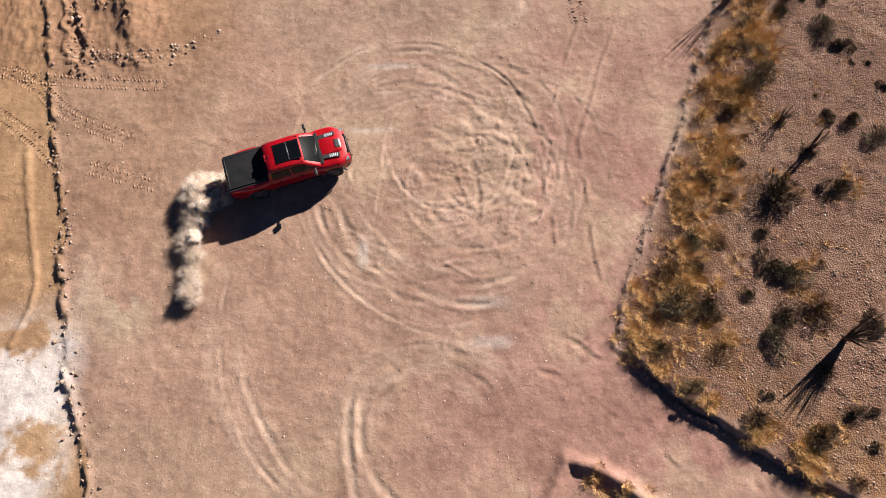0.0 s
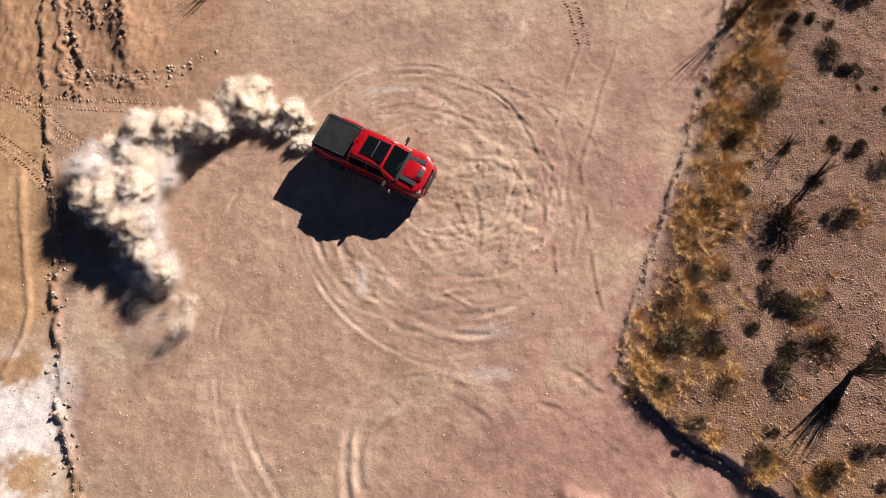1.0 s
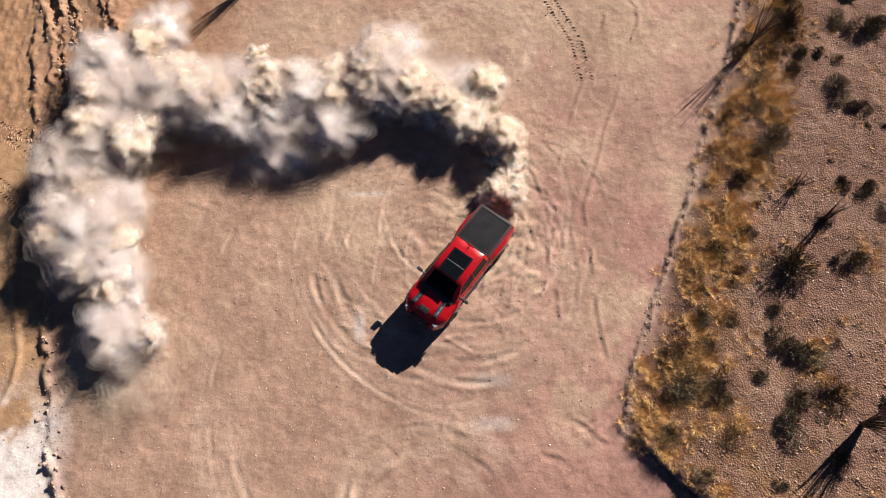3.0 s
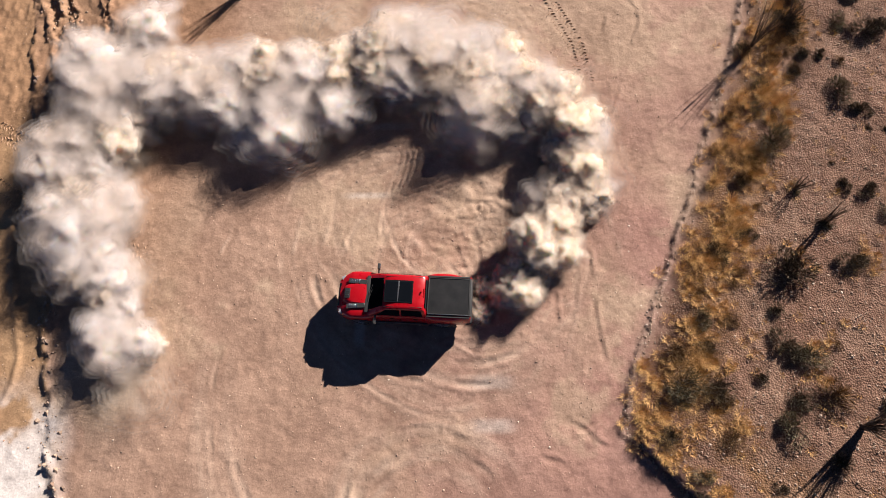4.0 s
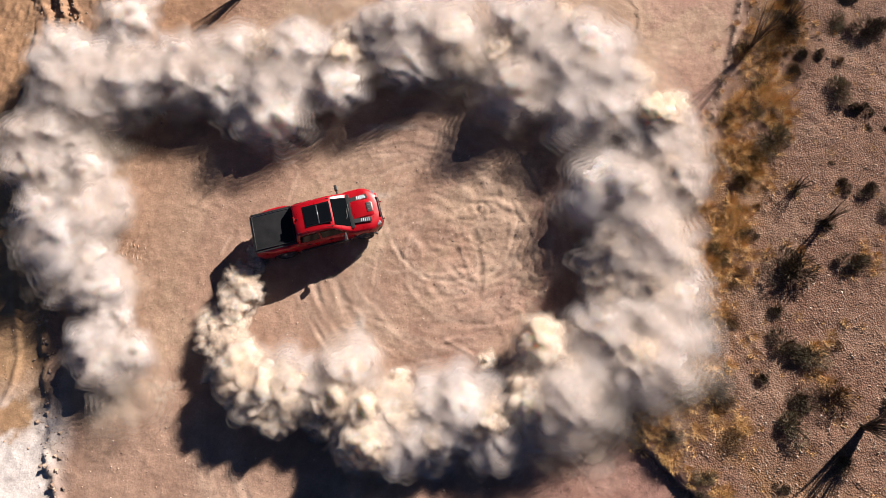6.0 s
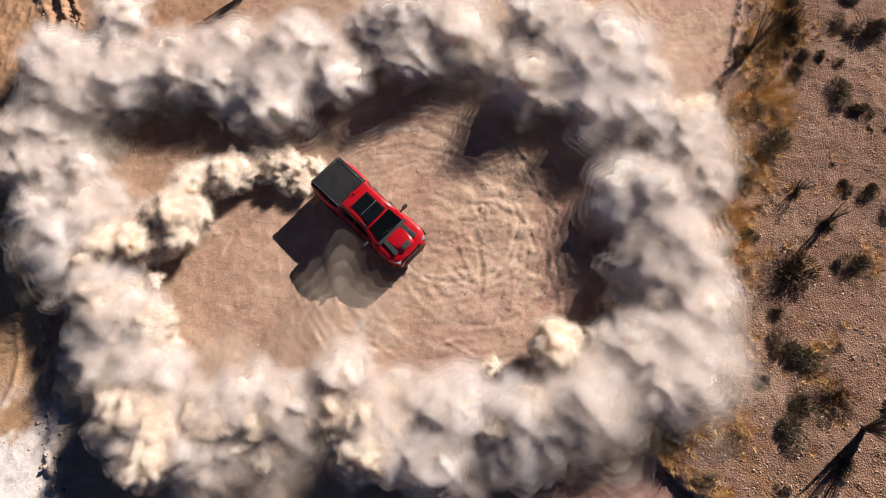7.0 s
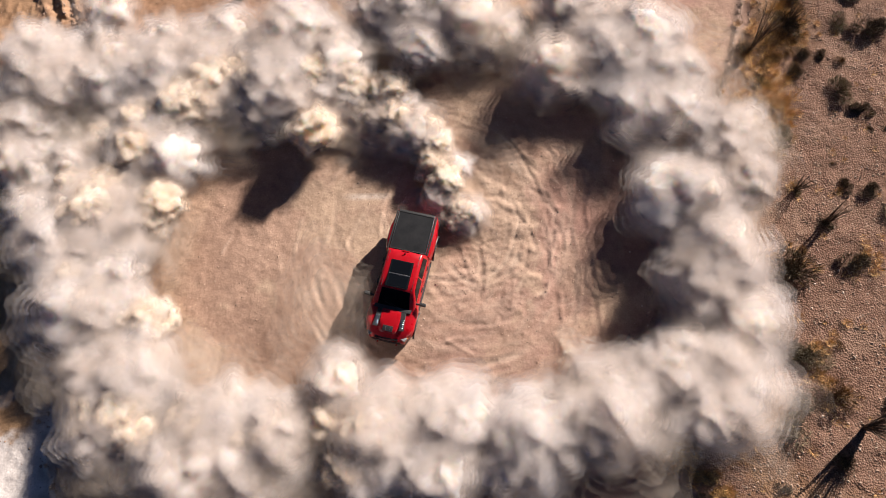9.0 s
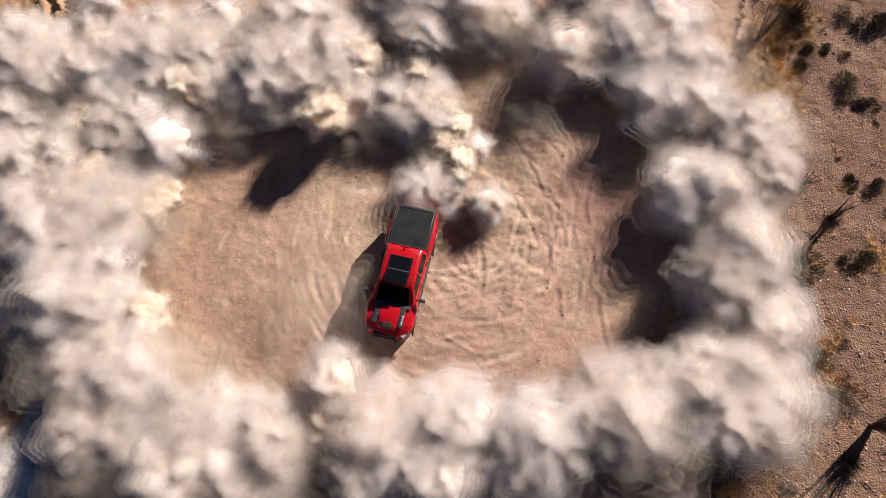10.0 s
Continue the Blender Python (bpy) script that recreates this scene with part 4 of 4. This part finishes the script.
plants()
dry_grass()
def tread_prints():
    """Chevron prints of big tyres: short wedges of soil pressed up along the tracks."""
    rng = random.Random(9)
    verts, faces, spots = [], [], []
    for pts in TREADS:
        for (ax, ay), (bx, by) in zip(pts, pts[1:]):
            n = math.dist((ax, ay), (bx, by))
            ux, uy = (bx - ax) / n, (by - ay) / n
            for k in range(int(n / 0.19)):
                for o, lean in ((-0.30, 0.5), (-0.10, -0.5), (0.22, 0.5), (0.42, -0.5)):
                    if rng.random() < 0.86:
                        s = k * 0.19 + (0.09 if lean < 0 else 0)
                        spots.append((ax + ux * s - uy * o, ay + uy * s + ux * o, math.atan2(uy, ux) + math.pi / 2 + lean))
    hs = heights(np.array([s[0] for s in spots]), np.array([s[1] for s in spots]))[0]
    for (x, y, a), z in zip(spots, hs):
        c, s = math.cos(a), math.sin(a)
        ln, w, t = 0.085 * rng.uniform(0.7, 1.2), 0.028 * rng.uniform(0.8, 1.3), 0.035 * rng.uniform(0.6, 1.3)
        i = len(verts)
        for u, v, h in ((-ln, -w, -0.02), (ln, -w, -0.02), (ln, w, -0.02), (-ln, w, -0.02), (-ln * 0.8, 0, t), (ln * 0.8, 0, t)):
            verts.append((x + u * c - v * s, y + u * s + v * c, z + h))
        faces += [(i, i + 1, i + 5, i + 4), (i + 2, i + 3, i + 4, i + 5), (i + 1, i + 2, i + 5), (i + 3, i, i + 4)]
    m, n, l, b = material("pressed_soil", 0.95)
    f = noise_node(n, l, 3, 6)
    l.new(ramp(n, l, f.outputs["Fac"], [(0.3, (0.23, 0.14, 0.088)), (0.7, (0.30, 0.19, 0.125))]), b.inputs["Base Color"])
    return tagged(raw("tread_prints", verts, faces, m), "chevron tyre tread prints pressed in brown soil", "tyre marks", kind="stuff")


tread_prints()
stones("gravel", 15000, 1, on_terrace, (0.018, 0.075), "reddish-brown loose gravel on the desert terrace")
stones("edge_rubble", 3200, 2, on_edge, (0.015, 0.065), "dark clods and rubble along the terrace foot")
stones("pebbles", 7000, 3, on_yard, (0.010, 0.05), "small scattered pebbles on the sandy yard", PEBBLE)
stones("scarp_clods", 900, 4, on_scarp, (0.03, 0.15), "broken clods along the eroded scarp")


# ---- dust thrown up by the rear wheels: rigid billows that climb out of the ground, fly back and drift ----
def billow(seed, radii, mats, lumps, octaves):
    """A billow of radius about 1: nested layers of dust, thinner and smoother outwards."""
    bm = bmesh.new()
    for slot, scale in enumerate(radii):
        off = Vector((seed * 7.31, seed * 3.17 + slot * 0.05, seed * 1.93 - slot * 0.04))
        done = len(bm.faces)
        made = bmesh.ops.create_icosphere(bm, subdivisions=4, radius=1.0)["verts"]
        for v in made:
            d = v.co.normalized()
            r, amp, f = 0.92 - 0.47 * lumps, lumps, 1.25
            for _ in range(octaves):
                a = abs(noise.noise(d * f + off))
                r += amp * 2.5 * a * a / (a + 0.2)  # rounded creases
                amp, f = amp * 0.48, f * 2.0
            v.co = d * r * scale
        bm.faces.ensure_lookup_table()
        for f in bm.faces[done:]:
            f.material_index, f.smooth = slot, True
    each = len(bm.faces) // len(radii)
    bm.faces.ensure_lookup_table()
    feet = [list(bm.faces[i * each].verts) for i in range(len(radii))]
    for slot, (a, b) in enumerate(zip(feet, feet[1:])):  # a thread of dust joins each layer to the next
        bm.faces.new((a[0], b[0], b[1])).material_index = slot + 1
    me = bpy.data.meshes.new("dust_billow")
    bm.to_mesh(me)
    bm.free()
    for m in mats:
        me.materials.append(m)
    return me


BILLOWS = {
    "small": [billow(k, (0.80, 0.90, 1.0, 1.11, 1.23), DUST, 0.36, 3) for k in range(1, 5)],
    "middle": [billow(k, (0.83, 0.92, 1.0, 1.09, 1.19), DUST, 0.30, 4) for k in range(5, 11)],
    "large": [billow(k, (0.64, 0.80, 0.92, 1.03, 1.15, 1.28), DUST_OLD, 0.28, 3) for k in range(11, 18)],
    "wisp": [billow(k, (0.5, 0.7, 0.9, 1.12), DUST_WISP, 0.42, 4) for k in range(21, 25)],
    "haze": [billow(k, (0.55, 0.75, 0.95, 1.15), DUST_HAZE, 0.35, 3) for k in range(18, 21)],
}
# where the dust that leaves the wheels at a time comes to rest: leaving time, settling time, x, y
SETTLED = [(-0.55, 0.9, -11.4, -5.3), (-0.4, 0.9, -11.8, -3.9), (-0.25, 1.2, -13.4, -2.6), (-0.1, 1.3, -15.3, 0.6), (0.05, 1.4, -16.8, 2.0),
           (0.2, 1.6, -14.8, 2.0), (0.4, 1.9, -16.3, 4.8), (0.6, 2, -13.7, 5.5), (0.8, 2.1, -13.2, 10.3), (1, 2.3, -11.8, 7.9), (1.3, 2.5, -8.6, 7.2),
           (1.6, 2.8, -5.3, 7.3), (1.9, 3, -2.4, 9.6), (2.2, 3.5, -0.1, 8.3), (2.5, 4, 2.1, 8.8), (2.8, 4, 4.8, 8.5), (3.05, 4.1, 6.3, 6.4),
           (3.3, 4.4, 7.4, 3.3), (3.5, 4.4, 5.8, 1.7), (3.7, 4.6, 5.9, -0.2), (3.9, 5, 6.8, -1.8), (4.1, 5.2, 5.7, -3.5), (4.35, 5.2, 4.4, -4.9),
           (4.6, 5.4, 2.7, -6.6), (4.85, 5.5, 0.4, -6.8), (5.1, 5.7, -2.4, -7.0), (5.35, 5.9, -5.5, -6.1), (5.6, 6.6, -8.9, -7.6), (5.8, 6.8, -11.6, -7.0),
           (6, 7, -12.7, -4.4), (6.25, 7.1, -15.6, -0.8), (6.45, 7.2, -13.8, 0.8), (6.65, 7.5, -13.7, 3.9), (6.85, 7.8, -12.5, 6.6), (7.05, 8, -9.6, 8.1),
           (7.25, 8.3, -7.0, 7.4), (7.45, 8.6, -5.1, 7.7), (7.65, 8.8, -3.1, 7.4), (7.85, 9, -1.2, 7.0), (8.05, 9.4, 0.1, 4.0), (8.25, 9.5, 0.9, 2.0)]
# and where the air has carried it at the end: leaving time, x, y
ENDED = [(-0.55, -12.2, -6.1), (-0.4, -12.4, -5.4), (-0.25, -14.3, -5.2), (-0.1, -17.2, -0.7), (0.05, -19.0, 2.0), (0.2, -17.3, 2.5),
           (0.4, -20.1, 5.8), (0.6, -19.9, 8.6), (0.8, -17.8, 10.9), (1, -14.7, 11.1), (1.3, -10.2, 11.7), (1.6, -5.3, 12.0), (1.9, -0.5, 12.9),
           (2.2, 4.3, 12.8), (2.5, 8.5, 11.3), (2.8, 12.4, 9.6), (3.05, 14.3, 6.5), (3.3, 14.3, 3.3), (3.5, 13.1, 0.0), (3.7, 12.0, -2.5),
           (3.9, 11.9, -5.1), (4.1, 10.9, -6.9), (4.35, 7.5, -5.5), (4.6, 3.5, -8.1), (4.85, 0.5, -7.5), (5.1, -2.8, -7.7), (5.35, -6.4, -8.4),
           (5.6, -10.1, -7.9), (5.8, -13.8, -6.6), (6, -12.8, -4.3), (6.25, -16.9, 0.3), (6.45, -14.6, 2.2), (6.65, -16.4, 6.0), (6.85, -13.2, 8.5),
           (7.05, -9.7, 9.7), (7.25, -6.0, 10.0), (7.45, -3.7, 8.3), (7.65, -1.6, 8.9), (7.85, -0.5, 7.6), (8.05, 0.6, 4.3), (8.25, 1.1, 2.3)]


def along_rows(rows, te, k):
    return float(np.interp(te, [r[0] for r in rows], [r[k] for r in rows]))


def dust_rows(te, radius, side, spread, delay, rise, top, settle, rng):
    """Where one billow is: thrown out by the wheels at te, climbing after a delay, drifting, perhaps settling."""
    x, y, yaw = drive_at(te)
    h = radians(yaw)
    start = Vector((x - 2.1 * math.cos(h) - 0.8 * side * math.sin(h), y - 2.1 * math.sin(h) + 0.8 * side * math.cos(h), 0))
    ts = along_rows(SETTLED, te, 1)
    stray = Vector((rng.gauss(0, 1), rng.gauss(0, 1), 0)) * spread
    rest = Vector((along_rows(SETTLED, te, 2), along_rows(SETTLED, te, 3), 0)) + stray * 0.75
    end = Vector((along_rows(ENDED, te, 1), along_rows(ENDED, te, 2), 0)) + stray * 1.05
    spin = [rng.uniform(-k, k) for k in (4, 4, 25)]
    turn = [rng.uniform(-k, k) for k in (12, 12, 180)]
    low = -radius * 1.2 - 0.15
    rows = []
    for age in (0.0, 0.12, 0.3, 0.55, 0.85, 1.25, 1.8, 2.5, 3.4, 4.5, 6.0, 8.0, 11.6):
        t = te + age
        gone = min(1.0, (1 - math.exp(-age / 0.38)) / (1 - math.exp(-(ts - te) / 0.38)))
        p = start.lerp(rest, gone)
        if t > ts:
            p = rest.lerp(end, min(1.12, ((t - ts) / (10.0 - ts)) ** 0.62))
        up = 1 - (1 - min(1.0, max(0.0, age - delay) / rise)) ** 2.2
        if settle:
            up *= 1 - float(step(settle, settle * 2.2, np.array(age)))
        z = low + (top - low) * up + 0.05 * age * (age > rise)
        s = 1 - math.exp(-age / 2.0)
        rows.append((t, pose(p.x, p.y, z, *(turn[i] + 3 * spin[i] * s for i in range(3)))))
    return rows


def clip_rows(rows):
    """Rows cut to the ten seconds of the clip."""
    def at(t):
        if t <= rows[0][0]:
            return rows[0][1]
        for (t0, m0), (t1, m1) in zip(rows, rows[1:]):
            if t0 <= t <= t1:
                f = (t - t0) / (t1 - t0)
                return Matrix.Translation(m0.translation.lerp(m1.translation, f)) @ m0.to_quaternion().slerp(m1.to_quaternion(), f).to_matrix().to_4x4()
        return rows[-1][1]
    inner = [(t, m) for t, m in rows if 0.04 < t < 9.96]
    return [(0.0, at(0.0))] + inner + [(10.0, at(10.0))]


# kind, mean gap in seconds, radius from and to, delay, seconds to climb, spread, height of its middle over its radius, seconds until it settles
PUFFS = (("small", 0.016, 0.42, 0.72, 0.0, 0.10, 0.45, 0.6, 0.9), ("small", 0.08, 0.35, 0.60, 0.15, 0.4, 0.9, 1.2, 1.8), ("middle", 0.05, 0.65, 1.1, 0.05, 0.3, 0.6, 0.85, 3.2),
         ("middle", 0.075, 0.7, 1.2, 0.3, 0.6, 0.85, 1.0, 2.4), ("large", 0.08, 1.1, 1.7, 0.25, 0.8, 0.9, 0.5, 0.0), ("large", 0.13, 1.6, 2.3, 0.6, 1.8, 1.05, 0.28, 0.0),
         ("haze", 0.14, 1.5, 2.6, 0.4, 1.6, 1.9, 0.1, 0.0))


def dust():
    rng = random.Random(21)
    moves = []
    clouds = []
    for k, label in enumerate(("thick pale dust trail from the first half circle", "billowing tan dust wall behind the truck", "dense cream dust plume from the second lap")):
        clouds.append(tagged(new("dust_cloud"), label, "dust", "dust clouds"))
    te = -0.9
    while te < 8.3:
        a, b = (Vector((along_rows(SETTLED, t, 2), along_rows(SETTLED, t, 3))) for t in (te, te + 0.06))
        thick = min(2.2, max(0.8, (b - a).length / 0.62)) * (1 if te < 8.0 else max(0.0, 1 - (te - 8.0) / 0.35))
        for kind, gap, r0, r1, delay, rise, spread, lift, settle in PUFFS:
            if te < -0.35 and kind in ("middle", "large"):
                continue
            for _ in range(int(thick * 0.06 / gap + rng.random())):
                k = 0.62 if te < -0.2 else 0.72 if te > 7.6 else 0.85 if te < 0.6 else 1.0
                r, side, leave = k * rng.uniform(r0, r1), rng.choice((-1, 1)) * rng.uniform(0.4, 1), te + rng.uniform(0, 0.06)
                ob = new("billow", rng.choice(BILLOWS["wisp" if te < -0.2 and kind == "small" else kind]))
                ob.parent = clouds[0 if leave < 2.2 else 1 if leave < 5.4 else 2]
                ob.scale = (r, r, r * rng.uniform(0.6, 0.75))
                top = r * lift * rng.uniform(0.8, 1.25)
                moves.append((ob, clip_rows(dust_rows(leave, r, side, spread * k * (1.3 if 0 < te < 2.2 else 1.0), delay, rise * rng.uniform(0.8, 1.3), top, settle * rng.uniform(0.8, 1.2), rng))))
        te += 0.06
    return moves


DUST_MOVES = dust()


# ---- what moves ----
def motions():
    rows = []
    for t, x, y, yaw in DRIVE:
        if t < 0:
            continue
        speed = 1.0 if t < 7.7 else max(0.0, 1 - (t - 7.7) / 0.9)
        rows.append((t, pose(x, y, height_at(x, y) * 0.5 + 0.01, 2.0 * speed, -0.8 * speed, yaw)))
    walk(TRUCK, rows)
    for w in WHEELS:
        at, front = w.location.copy(), w.location.x > 0
        spins, t, a = [], 0.0, 0.0
        while t < 8.31:
            spins.append((round(t, 2), pose(*at, 0, 0, -12 if front and t < 8 else 0) @ pose(0, 0, 0, 0, a, 0)))
            t, a = t + 0.1, a + (80 if t < 7.8 else 40)
        spins.append((10.0, spins[-1][1]))
        walk(w, spins)
    for ob, path in DUST_MOVES:
        walk(ob, path)


motions()
